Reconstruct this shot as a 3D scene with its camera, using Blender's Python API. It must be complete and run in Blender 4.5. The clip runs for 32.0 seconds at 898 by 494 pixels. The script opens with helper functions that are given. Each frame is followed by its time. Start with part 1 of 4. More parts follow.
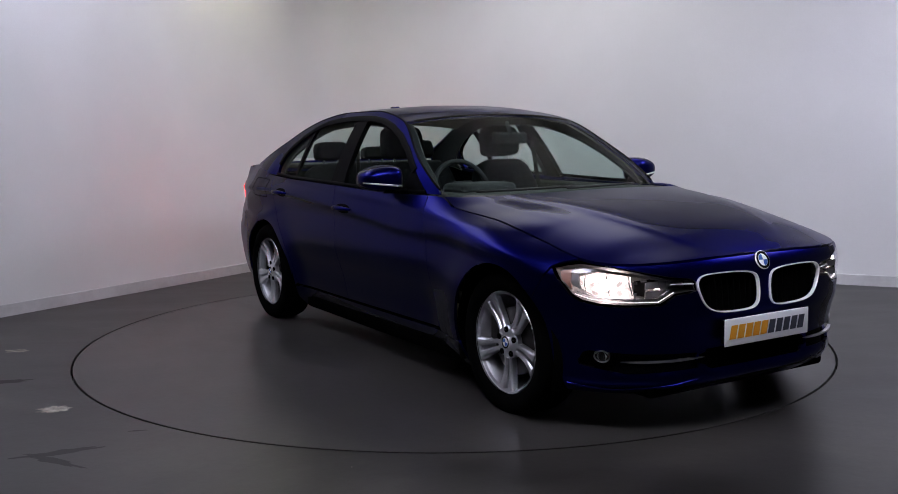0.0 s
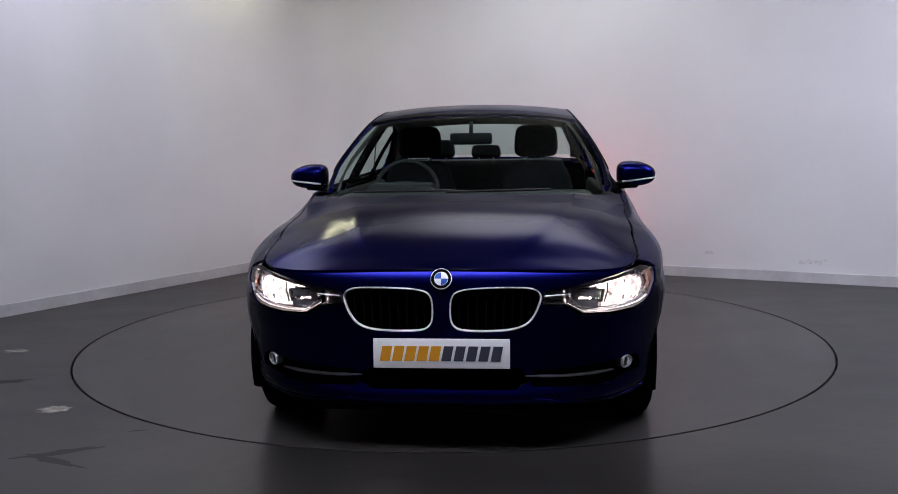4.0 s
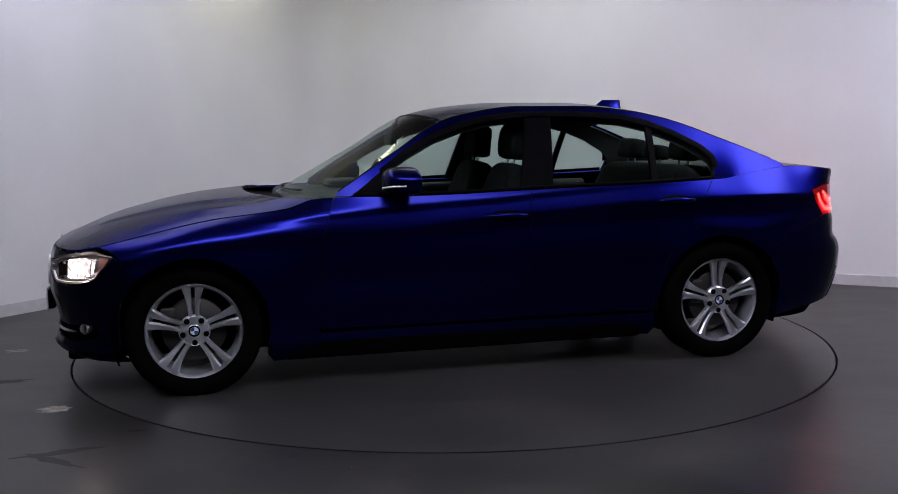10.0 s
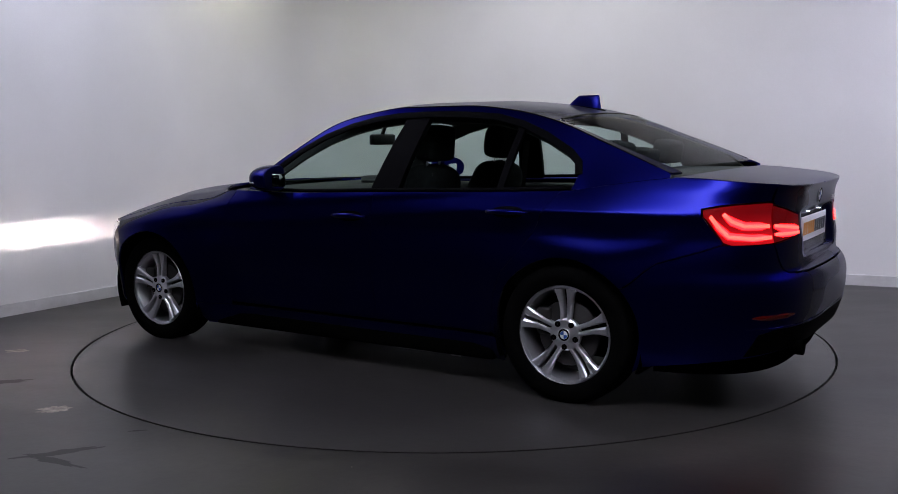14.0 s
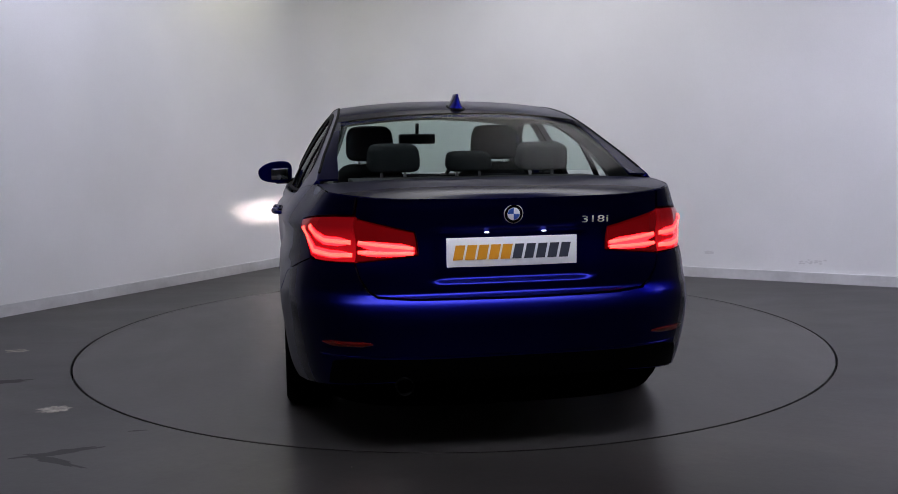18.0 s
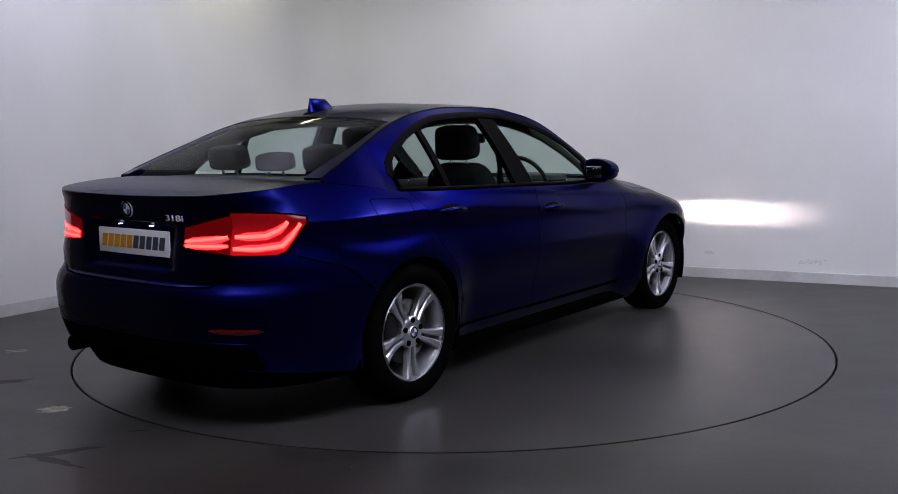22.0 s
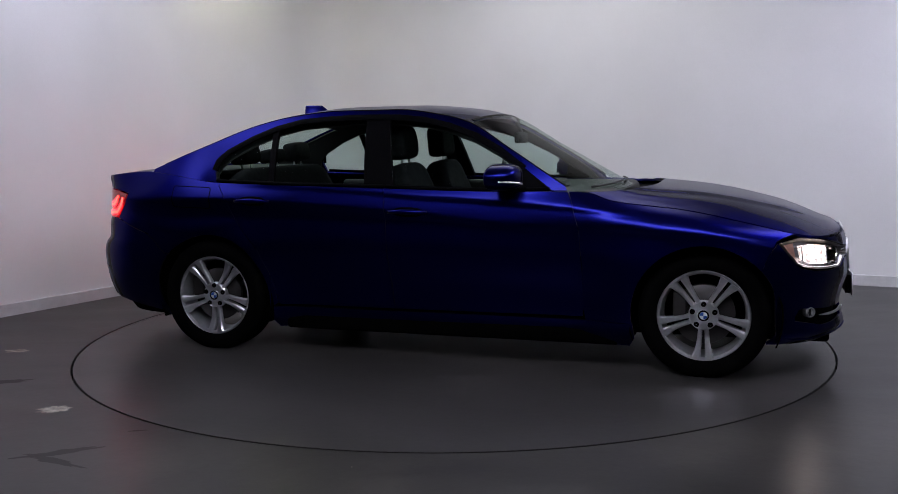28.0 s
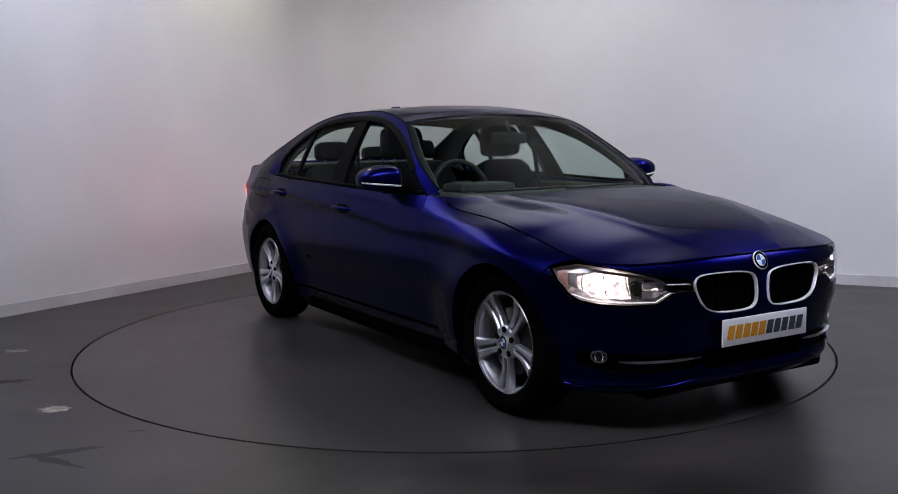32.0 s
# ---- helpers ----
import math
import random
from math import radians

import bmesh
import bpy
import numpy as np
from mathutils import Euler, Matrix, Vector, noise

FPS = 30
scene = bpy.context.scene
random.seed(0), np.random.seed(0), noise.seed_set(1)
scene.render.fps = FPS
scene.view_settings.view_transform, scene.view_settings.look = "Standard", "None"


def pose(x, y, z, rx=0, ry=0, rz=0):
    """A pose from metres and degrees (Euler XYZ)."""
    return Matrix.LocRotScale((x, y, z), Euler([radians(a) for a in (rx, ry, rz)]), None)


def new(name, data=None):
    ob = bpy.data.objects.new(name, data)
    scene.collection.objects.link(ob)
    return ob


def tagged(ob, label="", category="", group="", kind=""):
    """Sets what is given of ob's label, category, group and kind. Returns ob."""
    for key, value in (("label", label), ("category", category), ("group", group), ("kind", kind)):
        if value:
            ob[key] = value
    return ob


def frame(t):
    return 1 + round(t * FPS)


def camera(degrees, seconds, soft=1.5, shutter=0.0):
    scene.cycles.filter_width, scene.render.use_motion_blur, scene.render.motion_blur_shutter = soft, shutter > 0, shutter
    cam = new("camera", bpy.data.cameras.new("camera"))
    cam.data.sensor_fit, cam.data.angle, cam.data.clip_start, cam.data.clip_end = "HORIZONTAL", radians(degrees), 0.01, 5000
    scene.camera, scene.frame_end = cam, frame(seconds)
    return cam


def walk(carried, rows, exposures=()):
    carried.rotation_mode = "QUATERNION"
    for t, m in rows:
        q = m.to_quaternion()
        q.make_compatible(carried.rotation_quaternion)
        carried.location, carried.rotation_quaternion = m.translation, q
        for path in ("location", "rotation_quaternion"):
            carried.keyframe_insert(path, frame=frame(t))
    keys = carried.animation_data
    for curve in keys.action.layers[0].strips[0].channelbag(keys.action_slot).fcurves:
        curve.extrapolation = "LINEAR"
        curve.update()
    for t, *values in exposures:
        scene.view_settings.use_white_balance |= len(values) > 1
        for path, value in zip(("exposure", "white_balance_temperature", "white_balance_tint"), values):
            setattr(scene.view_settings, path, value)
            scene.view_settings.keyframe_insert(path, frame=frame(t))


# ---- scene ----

# camera: fixed on its stand
cam = camera(50.99, 32.0, soft=.9)
EYE = Vector((0, -5.822, 1.243))
CAMERA_POSE = Matrix.Translation(EYE) @ Euler((0, 0, radians(.192))).to_matrix().to_4x4() @ Euler((radians(90 - 6.766), 0, 0)).to_matrix().to_4x4() @ pose(0, 0, 0, 0, 0, -.749)
walk(cam, [(0, CAMERA_POSE), (32.0, CAMERA_POSE)])

# ---- light ----
world = bpy.data.worlds.new("world")
scene.world = world
world.use_nodes = True
world.node_tree.nodes["Background"].inputs[0].default_value = (.6, .7, 1, 1)
world.node_tree.nodes["Background"].inputs[1].default_value = .02
scene.view_settings.exposure = 0.0


# ---- materials ----
def material(name, color, rough=.5, metal=0.0, coat=0.0, spec=.5, emit=None, power=0.0):
    m = bpy.data.materials.new(name)
    m.use_nodes = True
    b = m.node_tree.nodes["Principled BSDF"]
    b.inputs["Base Color"].default_value = (*color, 1)
    b.inputs["Roughness"].default_value = rough
    b.inputs["Metallic"].default_value = metal
    b.inputs["Coat Weight"].default_value = coat
    b.inputs["Coat Roughness"].default_value = .04
    b.inputs["Specular IOR Level"].default_value = spec
    if emit:
        b.inputs["Emission Color"].default_value = (*emit, 1)
        b.inputs["Emission Strength"].default_value = power
    return m


def grain(m, lo, hi, scale, detail=6, bump=0.0, rough=None, stretch=(1, 1, 1), space="Object", second=None):
    """Variation of colour, gloss and relief at two scales."""
    nt = m.node_tree
    b = nt.nodes["Principled BSDF"]
    co = nt.nodes.new("ShaderNodeTexCoord")
    mp = nt.nodes.new("ShaderNodeMapping")
    mp.inputs["Scale"].default_value = stretch
    nt.links.new(co.outputs[space], mp.inputs[0])
    n1 = nt.nodes.new("ShaderNodeTexNoise")
    n1.inputs["Scale"].default_value, n1.inputs["Detail"].default_value = scale, detail
    n2 = nt.nodes.new("ShaderNodeTexNoise")
    n2.inputs["Scale"].default_value, n2.inputs["Detail"].default_value = (second or scale * 9), 4
    nt.links.new(mp.outputs[0], n1.inputs["Vector"])
    nt.links.new(mp.outputs[0], n2.inputs["Vector"])
    add = nt.nodes.new("ShaderNodeMath")
    add.operation = "MULTIPLY_ADD"
    add.inputs[1].default_value = .35
    nt.links.new(n2.outputs[0], add.inputs[0])
    nt.links.new(n1.outputs[0], add.inputs[2])
    ramp = nt.nodes.new("ShaderNodeValToRGB")
    ramp.color_ramp.elements[0].position, ramp.color_ramp.elements[1].position = .5, .85
    ramp.color_ramp.elements[0].color, ramp.color_ramp.elements[1].color = (*lo, 1), (*hi, 1)
    nt.links.new(add.outputs[0], ramp.inputs[0])
    nt.links.new(ramp.outputs[0], b.inputs["Base Color"])
    if rough:
        mr = nt.nodes.new("ShaderNodeMapRange")
        mr.inputs[1].default_value, mr.inputs[2].default_value = .45, .9
        mr.inputs[3].default_value, mr.inputs[4].default_value = rough
        nt.links.new(add.outputs[0], mr.inputs[0])
        nt.links.new(mr.outputs[0], b.inputs["Roughness"])
    if bump:
        bp = nt.nodes.new("ShaderNodeBump")
        bp.inputs["Strength"].default_value, bp.inputs["Distance"].default_value = bump, .002
        nt.links.new(n2.outputs[0], bp.inputs["Height"])
        nt.links.new(bp.outputs[0], b.inputs["Normal"])
    return m


def glass(name, tint, gloss=1.0):
    m = bpy.data.materials.new(name)
    m.use_nodes = True
    nt = m.node_tree
    nt.nodes.clear()
    out = nt.nodes.new("ShaderNodeOutputMaterial")
    mix = nt.nodes.new("ShaderNodeMixShader")
    tr = nt.nodes.new("ShaderNodeBsdfTransparent")
    gl = nt.nodes.new("ShaderNodeBsdfGlossy")
    lw = nt.nodes.new("ShaderNodeLayerWeight")
    lw.inputs[0].default_value = .5
    pw = nt.nodes.new("ShaderNodeMath")
    pw.operation, pw.inputs[1].default_value = "POWER", 8.0
    fr = nt.nodes.new("ShaderNodeMath")
    fr.operation, fr.inputs[1].default_value, fr.inputs[2].default_value = "MULTIPLY_ADD", .5, .0002
    nt.links.new(lw.outputs["Facing"], pw.inputs[0])
    nt.links.new(pw.outputs[0], fr.inputs[0])
    tr.inputs[0].default_value = (*tint, 1)
    gl.inputs["Roughness"].default_value = .02
    gl.inputs[0].default_value = (gloss, gloss, gloss, 1)
    nt.links.new(fr.outputs[0], mix.inputs[0])
    nt.links.new(tr.outputs[0], mix.inputs[1])
    nt.links.new(gl.outputs[0], mix.inputs[2])
    nt.links.new(mix.outputs[0], out.inputs[0])
    return m


def light_panel(name, color, power):
    """A glowing diffuser, brightest in the middle."""
    m = material(name, (.8, .8, .8), .5, emit=color, power=power)
    nt = m.node_tree
    co, gr = nt.nodes.new("ShaderNodeTexCoord"), nt.nodes.new("ShaderNodeTexGradient")
    gr.gradient_type = "SPHERICAL"
    mp = nt.nodes.new("ShaderNodeMapping")
    mp.inputs["Location"].default_value, mp.inputs["Scale"].default_value = (-1, -1, 0), (2, 2, 0)
    mr = nt.nodes.new("ShaderNodeMapRange")
    mr.interpolation_type = "SMOOTHSTEP"
    mr.inputs[2].default_value = .6
    mr.inputs[3].default_value, mr.inputs[4].default_value = power * .1, power
    nt.links.new(co.outputs["Generated"], mp.inputs[0])
    nt.links.new(mp.outputs[0], gr.inputs[0])
    nt.links.new(gr.outputs[1], mr.inputs[0])
    nt.links.new(mr.outputs[0], nt.nodes["Principled BSDF"].inputs["Emission Strength"])
    return m


WALL = grain(material("wall_paint", (.7, .7, .7), .6), (.70, .70, .69), (.78, .78, .775), .8, bump=.15, second=120)
BASE = grain(material("skirting_paint", (.6, .6, .6), .45), (.50, .50, .50), (.62, .62, .62), 3)
def floor_paint(name, dark, mid, light, seed, rough):
    """Worn floor paint: broad clouds, brushed dirt, fine grit and dull patches."""
    m = material(name, mid, .4, spec=.24)
    nt = m.node_tree
    b = nt.nodes["Principled BSDF"]
    co = nt.nodes.new("ShaderNodeTexCoord")

    def noise(scale, detail, stretch, turn=0.0, bend=0.0):
        mp = nt.nodes.new("ShaderNodeMapping")
        mp.inputs["Location"].default_value = (seed, seed * 1.7, 0)
        mp.inputs["Rotation"].default_value = (0, 0, turn)
        mp.inputs["Scale"].default_value = stretch
        nt.links.new(co.outputs["Object"], mp.inputs[0])
        n = nt.nodes.new("ShaderNodeTexNoise")
        n.inputs["Scale"].default_value, n.inputs["Detail"].default_value = scale, detail
        n.inputs["Roughness"].default_value, n.inputs["Distortion"].default_value = .6, bend
        nt.links.new(mp.outputs[0], n.inputs["Vector"])
        return n.outputs[0]

    def blend(p, q, k):
        n = nt.nodes.new("ShaderNodeMath")
        n.operation, n.inputs[1].default_value = "MULTIPLY_ADD", k
        nt.links.new(q, n.inputs[0])
        nt.links.new(p, n.inputs[2])
        return n.outputs[0]

    clouds = noise(.75, 5, (1, 1, 1), bend=.6)
    brushed = noise(2.4, 5, (.6, 1.3, 1), .5, .3)
    grit = noise(24, 4, (1, 1, 1))
    total = blend(blend(clouds, brushed, .45), grit, .16)
    ramp = nt.nodes.new("ShaderNodeValToRGB")
    e = ramp.color_ramp.elements
    e.new(.88)
    scale = nt.nodes.new("ShaderNodeMath")
    scale.operation, scale.inputs[1].default_value = "MULTIPLY", .92
    e[0].position, e[1].position, e[2].position = .56, .76, .98
    e[0].color, e[1].color, e[2].color = (*dark, 1), (*mid, 1), (*light, 1)
    nt.links.new(total, scale.inputs[0])
    nt.links.new(scale.outputs[0], ramp.inputs[0])
    nt.links.new(ramp.outputs[0], b.inputs["Base Color"])
    mr = nt.nodes.new("ShaderNodeMapRange")
    mr.inputs[1].default_value, mr.inputs[2].default_value = .35, .68
    mr.inputs[3].default_value, mr.inputs[4].default_value = rough
    nt.links.new(brushed, mr.inputs[0])
    nt.links.new(mr.outputs[0], b.inputs["Roughness"])
    bp = nt.nodes.new("ShaderNodeBump")
    bp.inputs["Strength"].default_value, bp.inputs["Distance"].default_value = .2, .002
    nt.links.new(grit, bp.inputs["Height"])
    nt.links.new(bp.outputs[0], b.inputs["Normal"])
    return m


FLOOR = floor_paint("floor_paint", (.0075, .0070, .0063), (.0190, .0176, .0162), (.046, .0423, .0375), 3.0, (.32, .37))
DISC = floor_paint("turntable_paint", (.0195, .0184, .0173), (.0305, .0288, .0273), (.047, .044, .041), 11.0, (.30, .35))
CEIL = grain(material("ceiling_paint", (.7, .7, .7), .7), (.60, .60, .60), (.66, .66, .66), 1.5)
PAINT = material("blue_metallic_paint", (.0040, .0052, .112), .31, 1.0, .65)
PAINT.node_tree.nodes["Principled BSDF"].inputs["Specular Tint"].default_value = (.03, .03, .16, 1)
PAINT.node_tree.nodes["Principled BSDF"].inputs["Coat Roughness"].default_value = .15
PAINT.node_tree.nodes["Principled BSDF"].inputs["Coat IOR"].default_value = 1.16
PAINT.node_tree.nodes["Principled BSDF"].inputs["Sheen Weight"].default_value = .05
PAINT.node_tree.nodes["Principled BSDF"].inputs["Sheen Roughness"].default_value = .35
TRIM = material("black_trim", (.002, .002, .0025), .55, spec=.02)
PLASTIC = material("black_plastic", (.008, .008, .008), .55, spec=.3)
DARK = material("dark_underside", (.002, .002, .002), 1.0, spec=0.0)
CHROME = material("chrome", (.97, .97, .98), .22, .2, coat=.5)
SATIN = material("satin_metal", (.62, .62, .64), .28, 1.0)
ALLOY = grain(material("alloy", (.5, .5, .52), .4, .85), (.62, .62, .65), (.74, .74, .77), 6, rough=(.28, .38))
RUBBER = grain(material("tyre_rubber", (.012, .012, .012), .9, spec=.01), (.0015, .0015, .0015), (.0035, .0035, .0035), 12)
STEEL = material("brake_steel", (.045, .043, .042), .5, .8)
CLOTH = grain(material("seat_cloth", (.02, .02, .022), .9, spec=.15), (.007, .007, .008), (.015, .015, .016), 30, bump=.05)
DASH = grain(material("dash_plastic", (.02, .02, .02), .65), (.014, .014, .014), (.026, .026, .026), 40, bump=.3)
WEBBING = grain(material("belt_webbing", (.03, .03, .03), .8), (.02, .02, .021), (.035, .035, .036), 60)
LINER = material("headliner", (.06, .06, .058), .9)
WHITE = material("white_board", (.86, .86, .88), .4)
ORANGE = material("orange_print", (.75, .33, .02), .4)
GREY = material("grey_print", (.045, .05, .07), .4)
BLUE = material("enamel_blue", (.02, .10, .45), .3, coat=.6)
GLASS = glass("window_glass", (.70, .79, .75))
LENS = glass("lamp_glass", (.93, .93, .95))
RED_LENS = material("red_lens", (.10, .002, .003), .15, coat=.4, emit=(1, .010, .020), power=.55)
nt = RED_LENS.node_tree
co, sep, mr = nt.nodes.new("ShaderNodeTexCoord"), nt.nodes.new("ShaderNodeSeparateXYZ"), nt.nodes.new("ShaderNodeMapRange")
mr.inputs[1].default_value, mr.inputs[2].default_value, mr.inputs[3].default_value, mr.inputs[4].default_value = .79, .90, .48, .10
nt.links.new(co.outputs["Object"], sep.inputs[0])
nt.links.new(sep.outputs[2], mr.inputs[0])
nt.links.new(mr.outputs[0], nt.nodes["Principled BSDF"].inputs["Emission Strength"])
RED_DIM = material("red_lid_lens", (.07, .001, .002), .15, coat=.4, emit=(1, .006, .012), power=.07)
RED_GLOW = material("red_glow", (.8, .1, .1), .3, emit=(1, .048, .034), power=4.8)
# for strips added under the light bars, standing for light scattered inside the lamp
RED_SOFT = material("red_inner_glow", (.5, .02, .02), .3, emit=(1, .0022, .0034), power=28.0)
RED_DULL = material("red_reflector", (.09, .003, .003), .2, coat=1.0)
# self-glowing reflector: bulb light on its facets put in as uneven emission
LAMP_GLOW = material("headlamp_glow", (.7, .7, .7), .25, .8, emit=(1, .80, .76), power=1.9)
nt = LAMP_GLOW.node_tree
co, vor, mr = nt.nodes.new("ShaderNodeTexCoord"), nt.nodes.new("ShaderNodeTexVoronoi"), nt.nodes.new("ShaderNodeMapRange")
vor.inputs["Scale"].default_value = 46
mr.inputs[3].default_value, mr.inputs[4].default_value = .25, 3.4
nt.links.new(co.outputs["Object"], vor.inputs["Vector"])
nt.links.new(vor.outputs["Color"], mr.inputs[0])
nt.links.new(mr.outputs[0], nt.nodes["Principled BSDF"].inputs["Emission Strength"])
BULB = material("bulb_glow", (1, 1, 1), .3, emit=(1, .82, .76), power=130.0)
BEAM = material("beam_glow", (1, 1, 1), .3, emit=(1, .79, .75), power=90000.0)
SPILL = material("spill_glow", (1, 1, 1), .3, emit=(1, .86, .82), power=4500.0)
FOG = material("fog_glass", (.14, .14, .15), .15, .8)
HOUSING = material("lamp_housing", (.20, .194, .20), .35, .7)
SILVER = material("reflector_silver", (.42, .41, .42), .25, .7)
AMBER = material("amber_lens", (.38, .20, .15), .25, coat=1.0)
MIRROR = material("mirror_glass", (.75, .78, .8), .02, 1.0)
LED_LEFT = light_panel("left_light_panel", (.79, .80, 1.0), 4.1)
LED_RIGHT = light_panel("right_light_panel", (.795, .795, 1.0), 16.5)
LED_FILL = light_panel("unseen_fill_panel", (.95, .94, 1.0), 3.9)
LED_WARM = light_panel("warm_light_panel", (1.0, .965, .62), 42)
LED_FRONT = light_panel("front_light_panel", (.84, .84, 1.0), 14.0)
# for the unseen surround that keeps the car's reflections dark
SOUTH = grain(material("unseen_dark_surface", (.05, .05, .05), .9, spec=.1), (.030, .030, .033), (.045, .045, .048), 1.0)
LAMP_STRIP = material("lamp_strip_glow", (1, 1, 1), .3, emit=(1, .82, .78), power=.5)
PLATE_LAMP = material("plate_lamp_glow", (1, 1, 1), .3, emit=(.75, .8, 1), power=2.5)
MARK = grain(material("floor_mark", (.35, .32, .28), .7), (.12, .112, .092), (.32, .30, .25), 25)
SMEAR = grain(material("dark_smear", (.015, .014, .013), .5, spec=.2), (.0095, .009, .0083), (.0165, .0155, .0144), 6)
WALL_MARK = material("wall_mark", (.63, .625, .62), .7)
GROOVE = material("groove_black", (.003, .003, .003), 1.0, spec=0.0)


# ---- mesh helpers ----
def part(name, bm, mat, parent=None, label="", smooth=True):
    me = bpy.data.meshes.new(name)
    if smooth:
        for f in bm.faces:
            f.smooth = True
    bm.to_mesh(me)
    bm.free()
    for m in (mat if isinstance(mat, (list, tuple)) else [mat]):
        me.materials.append(m)
    ob = new(name, me)
    if parent:
        ob.parent = parent
    if label:
        tagged(ob, label)
    return ob


def sharpen(bm, degrees=35):
    bm.normal_update()
    for e in bm.edges:
        if len(e.link_faces) == 2 and e.calc_face_angle(0) > radians(degrees):
            e.smooth = False
    return bm


def box(bm, x, y, z, dx, dy, dz, bevel=0.0, m=None):
    """A box with its centre at x, y, z and rounded edges, added to bm."""
    r = bmesh.ops.create_cube(bm, size=1)
    vs = r["verts"]
    bmesh.ops.scale(bm, vec=(dx, dy, dz), verts=vs)
    if bevel:
        es = list({e for v in vs for e in v.link_edges})
        rb = bmesh.ops.bevel(bm, geom=es, offset=bevel, segments=3, profile=.5, affect="EDGES")
        vs = list({v for f in rb["faces"] for v in f.verts} | {v for v in vs if v.is_valid})
    if m:
        bmesh.ops.transform(bm, matrix=m, verts=vs)
    bmesh.ops.translate(bm, vec=(x, y, z), verts=vs)
    return vs


def lathe(bm, profile, n=64, centre=(0, 0, 0), axis="Y", closed=False):
    """Turns (radius, along) pairs about an axis."""
    rings = []
    for r, a in profile:
        ring = []
        for i in range(n):
            t = 2 * math.pi * i / n
            u, v = r * math.cos(t), r * math.sin(t)
            p = {"Y": (u, a, v), "X": (a, u, v), "Z": (u, v, a)}[axis]
            ring.append(bm.verts.new(Vector(p) + Vector(centre)))
        rings.append(ring)
    pairs = list(zip(rings, rings[1:])) + ([(rings[-1], rings[0])] if closed else [])
    for a, b in pairs:
        for i in range(n):
            bm.faces.new((a[i], a[(i + 1) % n], b[(i + 1) % n], b[i]))
    return rings


def tube(bm, pts, radius, n=8, cap=True):
    pts = [Vector(p) for p in pts]
    rings = []
    for i, p in enumerate(pts):
        d = (pts[min(i + 1, len(pts) - 1)] - pts[max(i - 1, 0)]).normalized()
        a = d.orthogonal().normalized() if i == 0 else (a - d * a.dot(d)).normalized()
        b = d.cross(a)
        r = radius[i] if isinstance(radius, (list, tuple)) else radius
        rings.append([bm.verts.new(p + r * (math.cos(2 * math.pi * k / n) * a + math.sin(2 * math.pi * k / n) * b)) for k in range(n)])
    for p, q in zip(rings, rings[1:]):
        for k in range(n):
            bm.faces.new((p[k], p[(k + 1) % n], q[(k + 1) % n], q[k]))
    if cap:
        bm.faces.new(rings[0][::-1])
        bm.faces.new(rings[-1])
    return rings


def resample(pts, step, closed=False):
    out = []
    pts = [Vector(p) for p in pts]
    seq = list(zip(pts, pts[1:] + pts[:1])) if closed else list(zip(pts, pts[1:]))
    for a, b in seq:
        n = max(1, int(math.ceil((b - a).length / step)))
        out += [a.lerp(b, i / n) for i in range(n)]
    if not closed:
        out.append(pts[-1])
    return out


def soften(pts, rounds=2):
    """Rounds the corners of a closed outline."""
    pts = [Vector(p) for p in pts]
    for _ in range(rounds):
        nxt = []
        for a, b in zip(pts, pts[1:] + pts[:1]):
            nxt += [a.lerp(b, .25), a.lerp(b, .75)]
        pts = nxt
    return pts


def inside(p, poly):
    hit, j = False, len(poly) - 1
    for i in range(len(poly)):
        a, b = poly[i], poly[j]
        if (a[1] > p[1]) != (b[1] > p[1]) and p[0] < (b[0] - a[0]) * (p[1] - a[1]) / (b[1] - a[1]) + a[0]:
            hit = not hit
        j = i
    return hit


def area(poly):
    return sum(a[0] * b[1] - b[0] * a[1] for a, b in zip(poly, poly[1:] + poly[:1])) / 2


def shrink(poly, g):
    """Moves a closed outline inwards by g."""
    poly = [Vector(p) for p in poly]
    s = 1 if area(poly) > 0 else -1
    out = []
    for i, p in enumerate(poly):
        a = (p - poly[i - 1]).normalized()
        b = (poly[(i + 1) % len(poly)] - p).normalized()
        n = Vector((-(a.y + b.y), a.x + b.x)) * s
        if n.length < 1e-6:
            n = Vector((-a.y, a.x)) * s
        out.append(p + n.normalized() * g)
    return out


def normal_at(surf, u, v, e=.004):
    a = Vector(surf(u + e, v)) - Vector(surf(u - e, v))
    b = Vector(surf(u, v + e)) - Vector(surf(u, v - e))
    n = a.cross(b)
    return n.normalized() if n.length > 1e-12 else Vector((0, 0, 1))


